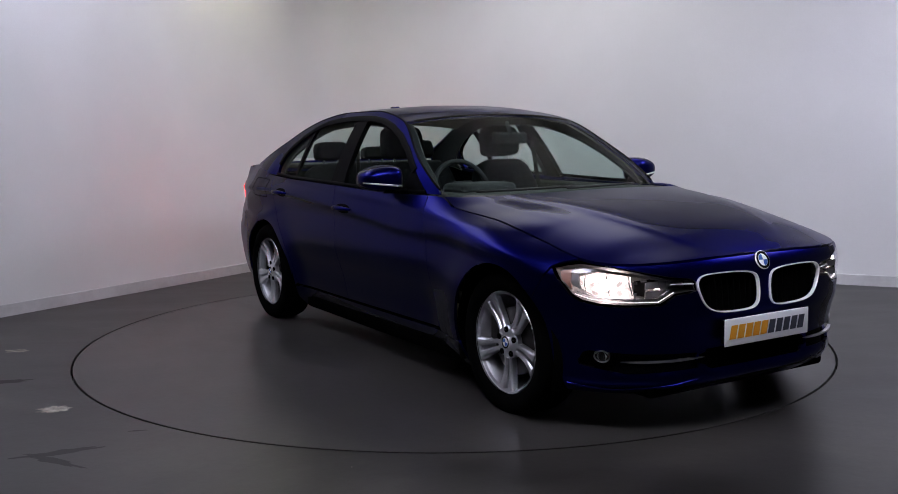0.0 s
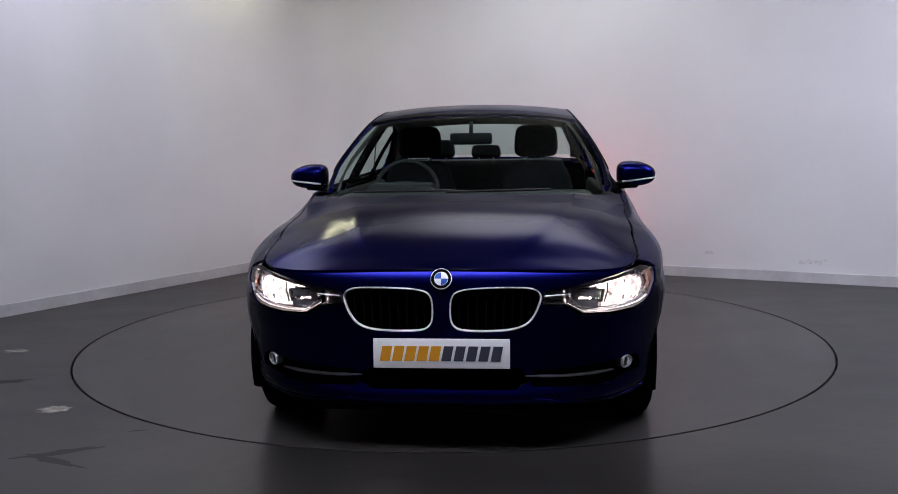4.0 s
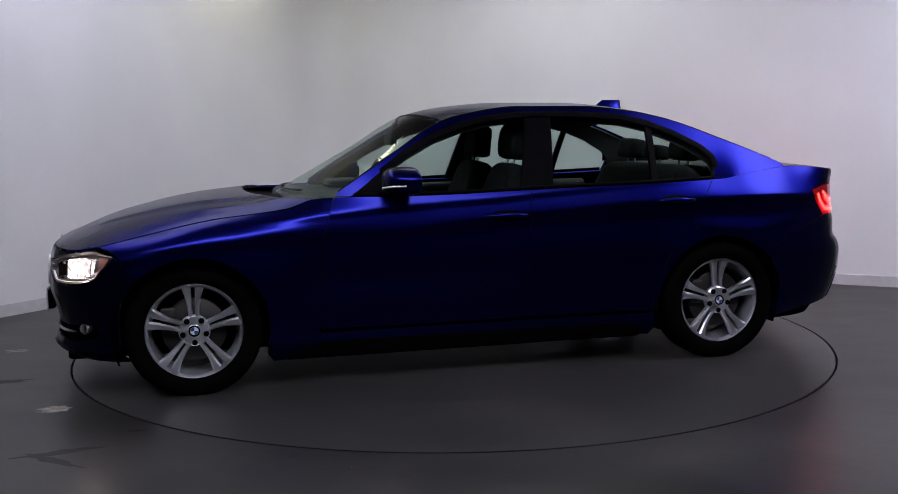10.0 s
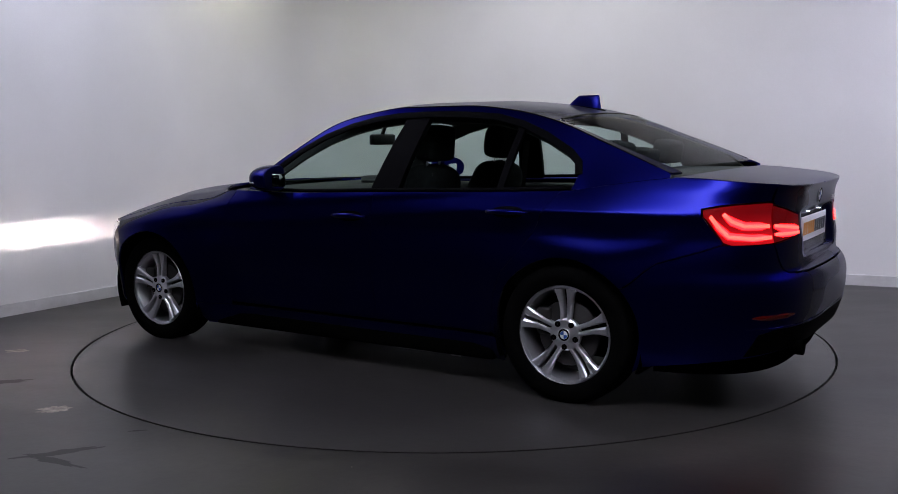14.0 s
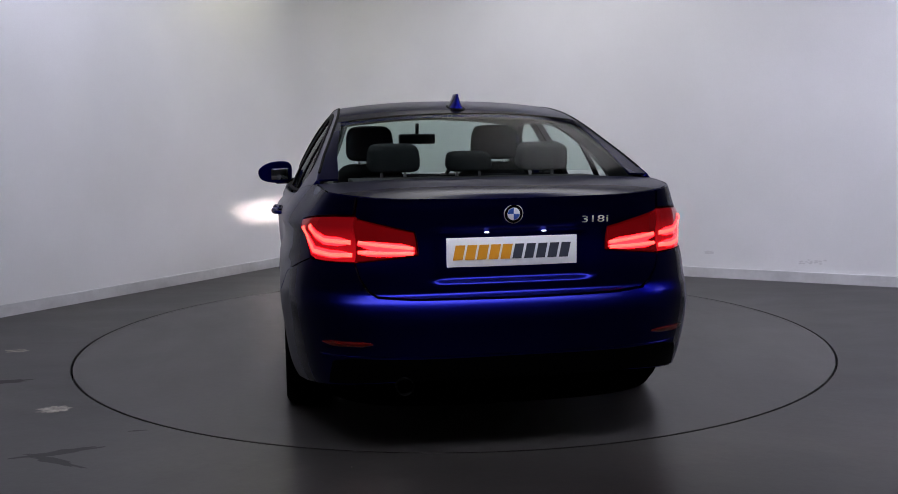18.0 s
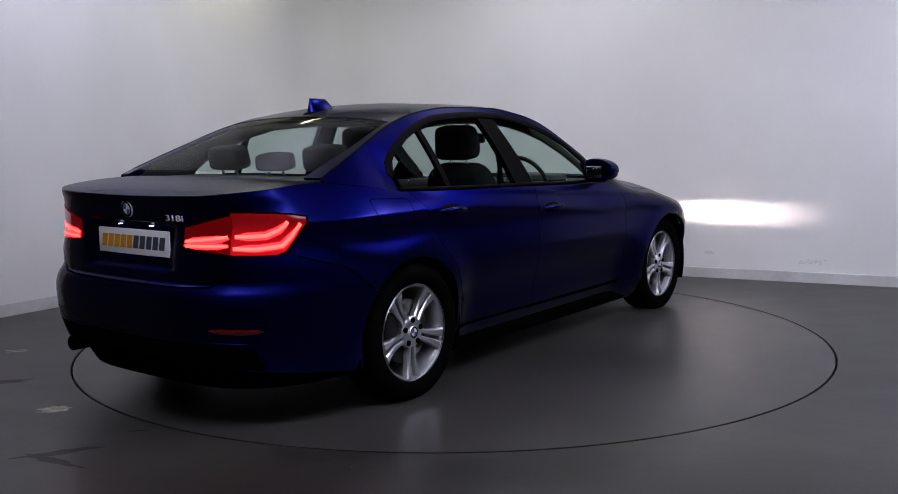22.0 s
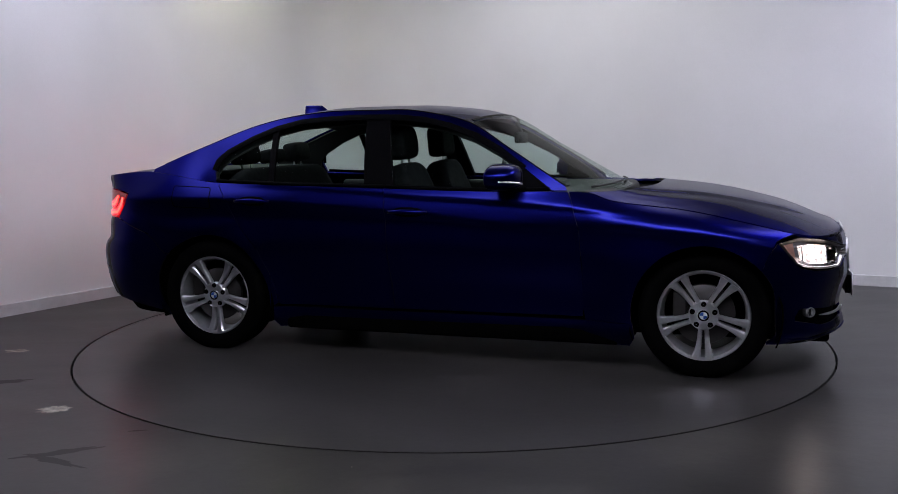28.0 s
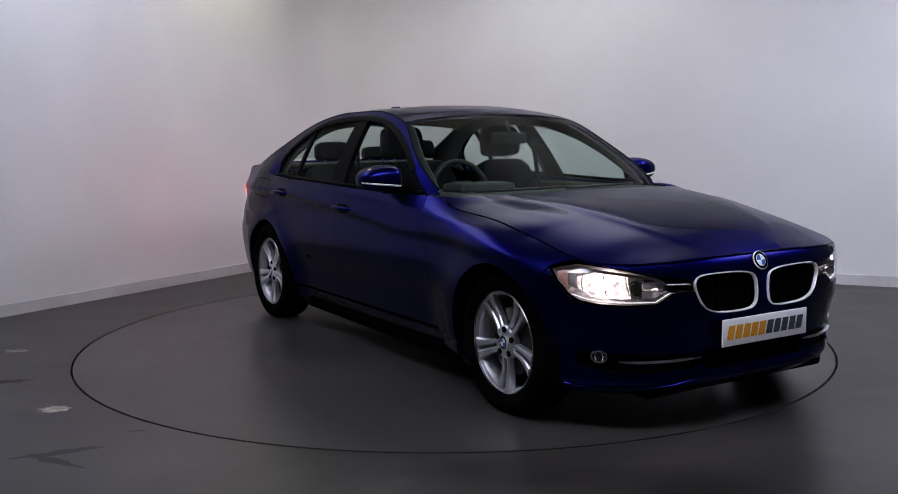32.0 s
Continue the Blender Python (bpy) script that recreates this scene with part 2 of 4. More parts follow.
def panel(name, outline, surf, mat, parent, label="", step=(.05, .04), depth=.014, gap=.0015, lift=0.0, flip=1, holes=(), away=(0, 0, .5), dense=.02):
    """A sheet bent over a surface, with an outline in the surface's two running numbers; its rim is folded inwards."""
    pts = resample(shrink(resample(outline, dense, True), gap) if gap else outline, dense, True)
    bm = bmesh.new()
    if area(pts) < 0:
        pts = pts[::-1]
    bm.faces.new([bm.verts.new((p.x, p.y, 0)) for p in pts])
    for k in (0, 1):
        lo, hi = min(p[k] for p in pts), max(p[k] for p in pts)
        n = int((hi - lo) / step[k]) + 1
        for i in range(1, n):
            no = (1, 0, 0) if k == 0 else (0, 1, 0)
            bmesh.ops.bisect_plane(bm, geom=bm.verts[:] + bm.edges[:] + bm.faces[:], plane_co=Vector(no) * (lo + (hi - lo) * i / n), plane_no=no, dist=1e-5)
    for h in holes:
        bmesh.ops.delete(bm, geom=[f for f in bm.faces if inside(f.calc_center_median(), h)], context="FACES")
    rim = [e for e in bm.edges if len(e.link_faces) == 1]
    edge = {v for e in rim for v in e.verts}
    for h in holes:
        ring = [Vector((p[0], p[1])) for p in h]
        for v in edge:
            q = v.co.to_2d()
            best = None
            for a, b in zip(ring, ring[1:] + ring[:1]):
                t = min(max((q - a).dot(b - a) / max((b - a).length_squared, 1e-12), 0), 1)
                c = a.lerp(b, t)
                if best is None or (c - q).length < (best - q).length:
                    best = c
            if (best - q).length < step[0] * 1.6:
                v.co.x, v.co.y = best
    nrm = {}
    for v in bm.verts:
        u, w = v.co.x, v.co.y
        n = normal_at(surf, u, w)
        p = Vector(surf(u, w))
        if n.dot(p - Vector((min(max(p.x, -1.6), 1.4) if away[0] == 0 else p.x, away[1], away[2]))) < 0:
            n = -n
        nrm[v] = n
        v.co = p + n * lift
    ext = bmesh.ops.extrude_edge_only(bm, edges=rim) if depth else {"geom": []}
    if depth:
        low = {v for v in ext["geom"] if isinstance(v, bmesh.types.BMVert)}
        top = {}
        for v in low:
            for e in v.link_edges:
                o = e.other_vert(v)
                if o not in low and o in nrm:
                    top[v] = o
        for v, o in top.items():
            v.co = o.co - nrm[o] * depth
        for e in rim:
            e.smooth = False
    bm.normal_update()
    good = sum(f.normal.dot(nrm[f.verts[0]]) for f in bm.faces if all(v in nrm for v in f.verts))
    if good < 0:
        bmesh.ops.reverse_faces(bm, faces=bm.faces[:])
    if flip < 0:
        bmesh.ops.scale(bm, vec=(1, -1, 1), verts=bm.verts[:])
        bmesh.ops.reverse_faces(bm, faces=bm.faces[:])
    return part(name, bm, mat, parent, label)


def moulding(name, line, surf, mat, parent, width, height, label="", closed=False, flip=1, lift=0.0, step=.02, sink=.004, taper=False):
    """A bar that follows a line on a surface."""
    pts = resample(line, step, closed)
    bm = bmesh.new()
    rings = []
    n = len(pts)
    pos = [Vector(surf(p.x, p.y)) for p in pts]
    for i, p in enumerate(pts):
        nn = normal_at(surf, p.x, p.y)
        if nn.dot(pos[i] - Vector((min(max(pos[i].x, -1.6), 1.4), 0, .5))) < 0:
            nn = -nn
        a, b = (pos[i - 1], pos[(i + 1) % n]) if closed else (pos[max(i - 1, 0)], pos[min(i + 1, n - 1)])
        t = (b - a).normalized()
        s = t.cross(nn).normalized()
        w = width * (min(1, .25 + 4 * min(i, n - 1 - i) / n) if taper else 1) / 2
        base = pos[i] + nn * lift
        prof = ((-w, -sink), (-w, height * .6), (-w * .55, height), (w * .55, height), (w, height * .6), (w, -sink))
        rings.append([bm.verts.new(base + s * q + nn * h) for q, h in prof])
    m = len(rings[0])
    for i in range(n if closed else n - 1):
        a, b = rings[i], rings[(i + 1) % n]
        for k in range(m):
            bm.faces.new((a[k], a[(k + 1) % m], b[(k + 1) % m], b[k]))
    if not closed:
        bm.faces.new(rings[0])
        bm.faces.new(rings[-1][::-1])
    bmesh.ops.recalc_face_normals(bm, faces=bm.faces[:])
    if flip < 0:
        bmesh.ops.scale(bm, vec=(1, -1, 1), verts=bm.verts[:])
        bmesh.ops.reverse_faces(bm, faces=bm.faces[:])
    sharpen(bm, 50)
    return part(name, bm, mat, parent, label)


# ---- room ----
LEFT_DIR, RIGHT_DIR = Vector((.522, .853)), Vector((.901, -.433))
CORNER = Vector((-1.30, 3.89))
HIGH = 3.3
FILLET = .45


def wall_line():
    """Plan of the two white walls, meeting in a rounded corner."""
    half = math.acos(max(-1, min(1, (-LEFT_DIR.normalized()).dot(RIGHT_DIR.normalized())))) / 2
    run = FILLET / math.tan(half)
    a, b = CORNER - LEFT_DIR.normalized() * run, CORNER + RIGHT_DIR.normalized() * run
    arc = []
    for i in range(17):
        t = i / 16
        p = a.lerp(CORNER, t).lerp(CORNER.lerp(b, t), t)
        arc.append(p)
    return [CORNER - LEFT_DIR.normalized() * 4.7] + arc + [CORNER + RIGHT_DIR.normalized() * 6.3]


def wall_strip(name, line, z0, z1, thick, mat, label):
    bm = bmesh.new()
    rings = []
    for i, p in enumerate(line):
        d = (line[min(i + 1, len(line) - 1)] - line[max(i - 1, 0)]).normalized()
        n = Vector((d.y, -d.x))
        q = p - n * thick[1]
        r = p + n * thick[0]
        rings.append([bm.verts.new((*r, z0)), bm.verts.new((*r, z1)), bm.verts.new((*q, z1)), bm.verts.new((*q, z0))])
    for a, b in zip(rings, rings[1:]):
        for k in range(4):
            bm.faces.new((a[k], a[(k + 1) % 4], b[(k + 1) % 4], b[k]))
    bm.faces.new(rings[0])
    bm.faces.new(rings[-1])
    bmesh.ops.recalc_face_normals(bm, faces=bm.faces[:])
    sharpen(bm, 40)
    return tagged(part(name, bm, mat), label, "wall", kind="structure")


LINE = wall_line()
wall_strip("wall_north", LINE, 0, HIGH, (0, .2), WALL, "white painted studio wall with a rounded corner")
wall_strip("baseboard", LINE, 0, .085, (.018, -.001), BASE, "pale grey painted skirting along the wall")
far_a, far_b = LINE[0], LINE[-1]
# added out of view: dark surround, so the car's sides mirror no bright wall
wall_strip("dark_surround", [far_b, far_b + RIGHT_DIR.normalized() * 3.2, Vector((5.0, -8.2)), Vector((-6.0, -8.2)), far_a - LEFT_DIR.normalized() * 6.3, far_a], 0, HIGH, (0, .2), SOUTH, "unseen dark surround added to darken reflections in the car")
RADIUS = 2.234


def sheet(name, inner, mat, label, z=0.0):
    bm = bmesh.new()
    n = 160
    rings = []
    for r in inner:
        rings.append([bm.verts.new((r * math.cos(2 * math.pi * i / n), r * math.sin(2 * math.pi * i / n), z)) for i in range(n)])
    for a, b in zip(rings, rings[1:]):
        for i in range(n):
            bm.faces.new((a[i], a[(i + 1) % n], b[(i + 1) % n], b[i]))
    return bm, rings


bm, rings = sheet("floor", (RADIUS + .006, 4, 8, 16), FLOOR, "")
low = [bm.verts.new((v.co.x, v.co.y, -.06)) for v in rings[0]]
for i in range(len(low)):
    j = (i + 1) % len(low)
    bm.faces.new((low[i], low[j], rings[0][j], rings[0][i]))
tagged(part("floor", bm, FLOOR, smooth=False), "dark grey painted concrete floor with scuffs", "floor", kind="structure")
bm = bmesh.new()
lathe(bm, ((.001, -.06), (RADIUS + .05, -.06)), 120, axis="Z")
tagged(part("floor_pit", bm, GROOVE, smooth=False), "black gap round the turntable", "floor", kind="structure")
bm, rings = sheet("turntable", (.001, .6, 1.4, RADIUS - .006), DISC, "")
low = [bm.verts.new((v.co.x, v.co.y, -.05)) for v in rings[-1]]
for i in range(len(low)):
    j = (i + 1) % len(low)
    bm.faces.new((rings[-1][i], rings[-1][j], low[j], low[i]))
turntable = tagged(part("turntable", bm, DISC, smooth=False), "round dark grey car turntable flush with the floor", "turntable")
bm = bmesh.new()
lathe(bm, ((RADIUS - .030, -.02), (RADIUS - .030, .0008), (RADIUS - .008, .0008), (RADIUS - .0075, -.02)), 160, axis="Z")
part("rim", bm, DISC, turntable, smooth=False)
bm = bmesh.new()
box(bm, 0, 0, HIGH + .1, 26, 26, .2)
tagged(part("ceiling", bm, CEIL, smooth=False), "plain white ceiling above the studio", "ceiling", kind="structure")


def ceiling_light(x, y, dx, dy, turn, mat, label):
    bm = bmesh.new()
    box(bm, 0, 0, .03, dx + .06, dy + .06, .06, .006)
    ob = tagged(part("ceiling_light", bm, WHITE), label, "light", "ceiling lights")
    bm = bmesh.new()
    box(bm, 0, 0, -.004, dx, dy, .012, .003)
    part("diffuser", bm, mat, ob)
    ob.matrix_world = pose(x, y, HIGH - .06, 0, 0, turn)
    return ob


ceiling_light(0, -3.45, 5.6, 1.25, 0, LED_FRONT, "wide soft light panel on the ceiling")
# two panels out of view, their place and size assumed, to brighten the walls
ceiling_light(-2.45, .3, 4.4, 1.7, 58.5, LED_LEFT, "unseen wide cool light panel beside the wall")
ceiling_light(3.9, -.8, 3.2, 1.8, -25.7, LED_RIGHT, "unseen wide cool light panel beside the wall")
# added fill light out of view; no panel is known above the car
ceiling_light(.75, 1.35, 3.4, 2.2, -25.7, LED_FILL, "unseen white fill panel added above the turntable")
ceiling_light(-1.65, 2.45, .5, .2, 58.5, LED_WARM, "warm white light panel near the corner")

# scuffs on the floor
def scuff(x, y, sx, sy, turn, seed, label, mat=MARK):
    rnd = random.Random(seed)
    bm = bmesh.new()
    n = 40
    c = bm.verts.new((0, 0, .0005))
    ring = []
    r = .7
    for i in range(n):
        a = 2 * math.pi * i / n
        r = r * .55 + .45 * rnd.uniform(.25, 1.1)
        ring.append(bm.verts.new((sx * r * math.cos(a), sy * r * math.sin(a), .0003)))
    for i in range(n):
        bm.faces.new((c, ring[i], ring[(i + 1) % n]))
    ob = tagged(part("floor_scuff", bm, mat, smooth=False), label, "stain", "floor scuffs")
    ob.matrix_world = pose(x, y, .0006, 0, 0, turn)



def wall_scuff(x, y, z, w, h, seed, label):
    rnd = random.Random(seed)
    bm = bmesh.new()
    for k in range(14):
        cx, cz = rnd.uniform(-w, w), rnd.uniform(-h, h)
        ring = [bm.verts.new((cx + rnd.uniform(.3, 1) * .022 * math.cos(q), 0, cz + rnd.uniform(.2, 1) * .010 * math.sin(q))) for q in (i * math.pi / 5 for i in range(10))]
        bm.faces.new(ring)
    ob = tagged(part("wall_scuff", bm, WALL_MARK, smooth=False), label, "stain", "wall scuffs")
    ob.matrix_world = pose(x, y, z, 0, 0, -25.67)


wall_scuff(2.958, 1.838, .173, .10, .018, 5, "faint grey scuffs on the white wall")
wall_scuff(2.206, 2.199, .215, .03, .01, 6, "faint grey scuffs on the white wall")
scuff(-1.86, -1.57, .105, .095, 10, 1, "pale dried splash on the dark floor")
scuff(-2.61, -.33, .09, .06, 5, 2, "faint pale smear on the dark floor")
scuff(-1.60, -2.18, .21, .045, 26, 11, "dark brushed smear on the grey floor", SMEAR)
scuff(-1.57, -2.27, .26, .035, -30, 12, "dark brushed smear on the grey floor", SMEAR)
scuff(-1.36, -1.90, .05, .014, 8, 13, "small dark spot on the grey floor", SMEAR)
scuff(-2.35, -1.05, .22, .05, 12, 14, "dark brushed smear on the grey floor", SMEAR)
scuff(-.39, -2.38, .006, .006, 0, 3, "tiny white speck on the floor")


# ---- shape of the car body ----
def curve(table, x):
    """A smooth line through (position, value) pairs."""
    n = len(table)
    if x <= table[0][0]:
        return table[0][1]
    if x >= table[-1][0]:
        return table[-1][1]
    i = 0
    while table[i + 1][0] < x:
        i += 1
    (x0, v0), (x1, v1) = table[i], table[i + 1]
    h = x1 - x0
    d = (v1 - v0) / h

    def slope(j):
        if j == 0 or j == n - 1:
            a = min(j, n - 2)
            return (table[a + 1][1] - table[a][1]) / (table[a + 1][0] - table[a][0])
        da = (table[j][1] - table[j - 1][1]) / (table[j][0] - table[j - 1][0])
        db = (table[j + 1][1] - table[j][1]) / (table[j + 1][0] - table[j][0])
        return 2 * da * db / (da + db) if da * db > 0 else 0.0
    m0, m1 = slope(i), slope(i + 1)
    u = (x - x0) / h
    return v0 + u * (m0 * h + u * ((3 * d - 2 * m0 - m1) * h + u * (m0 + m1 - 2 * d) * h))


FRONT, REAR = 1.25, -1.45
NOSE = ((.15, 2.02), (.19, 2.085), (.23, 2.12), (.28, 2.10), (.34, 2.095), (.42, 2.11), (.50, 2.13), (.60, 2.125), (.66, 2.118), (.70, 2.108), (.72, 2.095), (.74, 2.065), (.80, 1.90))
TAIL = ((.18, -2.30), (.26, -2.345), (.36, -2.385), (.46, -2.408), (.53, -2.410), (.575, -2.402), (.605, -2.388), (.625, -2.370), (.640, -2.351), (.68, -2.347), (.74, -2.343), (.84, -2.328), (.88, -2.327), (.92, -2.331), (.96, -2.339), (1.00, -2.355), (1.03, -2.358))
SECTION = ((.12, .760), (.15, .780), (.19, .812), (.235, .836), (.27, .848), (.30, .855), (.36, .865), (.46, .877), (.52, .884), (.60, .887), (.66, .884), (.72, .877), (.78, .867))
PLAN = ((-1.45, .998), (-1.0, 1.0), (-.4, 1.0), (.3, .997), (.8, .995), (1.25, 1.008))
CREASE = ((-1.9, .882), (-1.6, .884), (-1.3, .884), (-1.0, .876), (-.57, .848), (-.27, .828), (.16, .792), (.57, .760), (.9, .757), (1.25, .745), (1.5, .715), (1.7, .67), (1.9, .63))
BELT_LINE = ((-1.35, .984), (-.72, .957), (-.43, .941), (-.13, .917), (.16, .901), (.45, .883), (.74, .859), (1.03, .837), (1.32, .816), (1.52, .785), (1.66, .752))
HAUNCH = ((-2.04, .835), (-1.94, .795), (-1.71, .720), (-1.57, .707), (-1.42, .722), (-1.15, .78))
FLANK = ((.85, .785), (1.03, .772), (1.15, .750), (1.28, .715), (1.38, .700))
TOPLINE = ((-2.9, 1.0), (-2.55, 1.005), (-2.2, 1.025), (-1.9, 1.045), (-1.65, 1.02), (-1.4, .985), (-.33, .957), (.31, .942), (.62, .944), (.78, .942), (.84, .925), (.92, .896), (1.13, .868), (1.3, .851), (1.47, .829), (1.69, .789), (1.80, .757), (1.88, .735), (1.95, .724), (2.05, .717), (2.28, .722), (2.5, .729), (2.9, .731))
SHOULDER = ((-2.9, 1.0), (-2.55, 1.005), (-2.2, 1.025), (-1.9, 1.045), (-1.65, 1.02), (-1.4, .985), (-.33, .957), (.31, .942), (.62, .944), (.80, .921), (.95, .895), (1.13, .868), (1.3, .851), (1.47, .829), (1.69, .789), (1.80, .757), (1.88, .735), (1.95, .724), (2.05, .717), (2.28, .722), (2.5, .729), (2.9, .731))
INSET = ((-2.4, .03), (-2.2, .05), (-1.9, .105), (-1.65, .088), (-1.4, .068), (-.3, .038), (.4, .042), (.7, .062), (.9, .088), (1.0, .10), (1.3, .122), (1.6, .112), (1.7, .095), (1.8, .06), (1.9, .025), (2.0, .01), (2.3, .0))


def corner_table(length, width, power=3.0, n=240):
    pts = []
    for i in range(n + 1):
        a = math.pi / 2 * i / n
        pts.append((math.sin(a) ** (2 / power), math.cos(a) ** (2 / power)))
    run, out = 0.0, []
    for i, (p, q) in enumerate(pts):
        if i:
            run += math.hypot((p - pts[i - 1][0]) * length, (q - pts[i - 1][1]) * width)
        out.append((run, p, q))
    return out


CORNER_F, CORNER_R = corner_table(.88, .87), corner_table(.92, .87, 3.5)
S_FRONT, S_REAR = FRONT + CORNER_F[-1][0], REAR - CORNER_R[-1][0]


def corner(table, run):
    lo, hi = 0, len(table) - 1
    if run >= table[hi][0]:
        return table[hi][1:]
    while hi - lo > 1:
        mid = (lo + hi) // 2
        if table[mid][0] > run:
            hi = mid
        else:
            lo = mid
    a, b = table[lo], table[hi]
    k = (run - a[0]) / max(b[0] - a[0], 1e-9)
    return a[1] + k * (b[1] - a[1]), a[2] + k * (b[2] - a[2])


def top_z(s):
    return curve(TOPLINE, s)


def side_y(s, z):
    """Half width of the lower body along its length."""
    x = min(max(s, REAR), FRONT)
    zc = curve(CREASE, s)
    zt = curve(SHOULDER, s)
    w = curve(SECTION, min(z, zc)) * curve(PLAN, x)
    # shoulder crease
    d = zc - z
    if d > 0:
        w += .021 * math.exp(-d / .034)
    else:
        w += .021
    if z > zc:
        k = min((z - zc) / max(zt - zc, .02), 1.25)
        p = 1.25 + 1.1 * min(max((s - .4) / .4, 0), 1) - .10 * min(max((-1.3 - s) / .2, 0), 1)
        w -= curve(INSET, s) * k ** p
    # fine line below the windows that runs on over the front wing
    a = min(max((s + 1.38) / .3, 0), 1) * min(max((1.72 - s) / .25, 0), 1)
    if a > 0:
        d = z - curve(BELT_LINE, s)
        w += .0062 * a * math.exp(-(d / (.040 if d > 0 else .012)) ** 2)
    # haunch behind the rear door, flank behind the front wheel
    for line, lo, hi in ((HAUNCH, -2.08, -1.08), (FLANK, .78, 1.42)):
        a = min(max((s - lo) / .22, 0), 1) * min(max((hi - s) / .22, 0), 1)
        if a > 0:
            d = z - curve(line, s)
            w += .0065 * a * math.exp(-(d / (.060 if d > 0 else .024)) ** 2)
    # doors tuck in below the crease
    a, b = min(max((1.10 - abs(s + .1)) / .3, 0), 1), min(max((.66 - z) / .30, 0), 1)
    w -= .042 * a * a * (3 - 2 * a) * b * b * (3 - 2 * b)
    # fuller corner ahead of the front wheel
    w += .024 * max(0, 1 - ((s - 1.68) / .42) ** 2) * min(max((.70 - z) / .1, 0), 1)
    # the tail draws in towards the top
    a, b = min(max((-1.55 - s) / .5, 0), 1), min(max((z - .62) / .36, 0), 1)
    w -= .035 * a * a * (3 - 2 * a) * b * b * (3 - 2 * b)
    # swell over the wheels
    for wx in (1.405, -1.405):
        r = math.hypot(s - wx, z - .31)
        if z > .1 and .3 < r < .62:
            w += .018 * math.exp(-((r - .37) / .11) ** 2)
    return w


def body(s, z):
    """Skin of the lower body: s runs along the side and round both ends."""
    w = side_y(s, z)
    if s > FRONT:
        p, q = corner(CORNER_F, s - FRONT)
        return FRONT + (curve(NOSE, z) - FRONT) * p + .018 * min(p * q / .75, 1) ** 2, w * q, z
    if s < REAR:
        p, q = corner(CORNER_R, REAR - s)
        y = w * q + .012 * min(p * q / .75, 1) ** 2
        a, b = min(max((.335 - y) / .055, 0), 1), min(max((z - .672) / .020, 0), 1) * min(max((.895 - z) / .03, 0), 1)
        hollow = .030 * a * a * (3 - 2 * a) * b * b * (3 - 2 * b)
        return REAR + (curve(TAIL, z) - REAR) * p + hollow - (.014 + .018 * min(max((z - .62) / .1, 0), 1)) * min(p * q / .75, 1) ** 2, y, z
    return s, w, z


BELT_Y = ((-1.95, .645), (-1.8, .712), (-1.6, .765), (-1.3, .798), (-.8, .826), (0, .833), (.4, .815), (.6, .775), (.745, .72), (.85, .68))


def cabin(x, z):
    """Side of the cabin."""
    zt = top_z(x)
    d = max(z - zt, 0)
    y = curve(BELT_Y, x) - .43 * d - .42 * d * d
    if x < -1.40 and d < .20:
        # the rear pillar grows out of the shoulder in a soft hollow
        k = min((-1.40 - x) / .12, 1)
        k = k * k * (3 - 2 * k)
        top = body(x, zt)[1]
        lean = (body(x, zt - .012)[1] - top) / .012
        u, run = d / .20, .20
        end, out = curve(BELT_Y, x) - .43 * run - .42 * run * run, .43 + .84 * run
        soft = (1 + 2 * u) * (1 - u) ** 2 * top - u * (1 - u) ** 2 * run * lean + u * u * (3 - 2 * u) * end + u * u * (1 - u) * run * out
        y += k * (soft - y)
    return x, y, z


def cabin_inside(x, z):
    x, y, z = cabin(x, z)
    return x, y - .05, z - .012


# drip line over the cabin (x, z) and the centre line of glass and roof, by stations from cowl to boot
EDGE_X = ((-.3, .855), (0, .675), (.5, .375), (1, .095), (1.3, -.09), (1.6, -.33), (2.0, -.70), (2.3, -1.0), (2.55, -1.22), (3, -1.52), (3.5, -1.86))
EDGE_Z = ((-.3, .853), (0, .968), (.5, 1.16), (1, 1.32), (1.3, 1.365), (1.6, 1.393), (2.0, 1.392), (2.3, 1.362), (2.55, 1.312), (3, 1.20), (3.5, 1.062))
MID_X = ((-.3, 1.09), (0, .855), (.5, .475), (1, .165), (1.3, -.05), (1.6, -.33), (2.0, -.72), (2.3, -1.035), (2.55, -1.26), (3, -1.59), (3.5, -1.97))
MID_Z = ((-.3, .849), (0, .975), (.5, 1.185), (1, 1.365), (1.3, 1.41), (1.6, 1.43), (2.0, 1.428), (2.3, 1.398), (2.55, 1.353), (3, 1.222), (3.5, 1.066))


def shell(b, c):
    """Windscreen (b 0..1), roof (1..2.55) and rear window (2.55..3.5); c runs across, -1..1."""
    ex, ez = curve(EDGE_X, b), curve(EDGE_Z, b)
    ey = cabin(ex, ez)[1]
    k = 1 - abs(c) ** 2.3
    return ex + (curve(MID_X, b) - ex) * k, c * ey, ez + (curve(MID_Z, b) - ez) * k


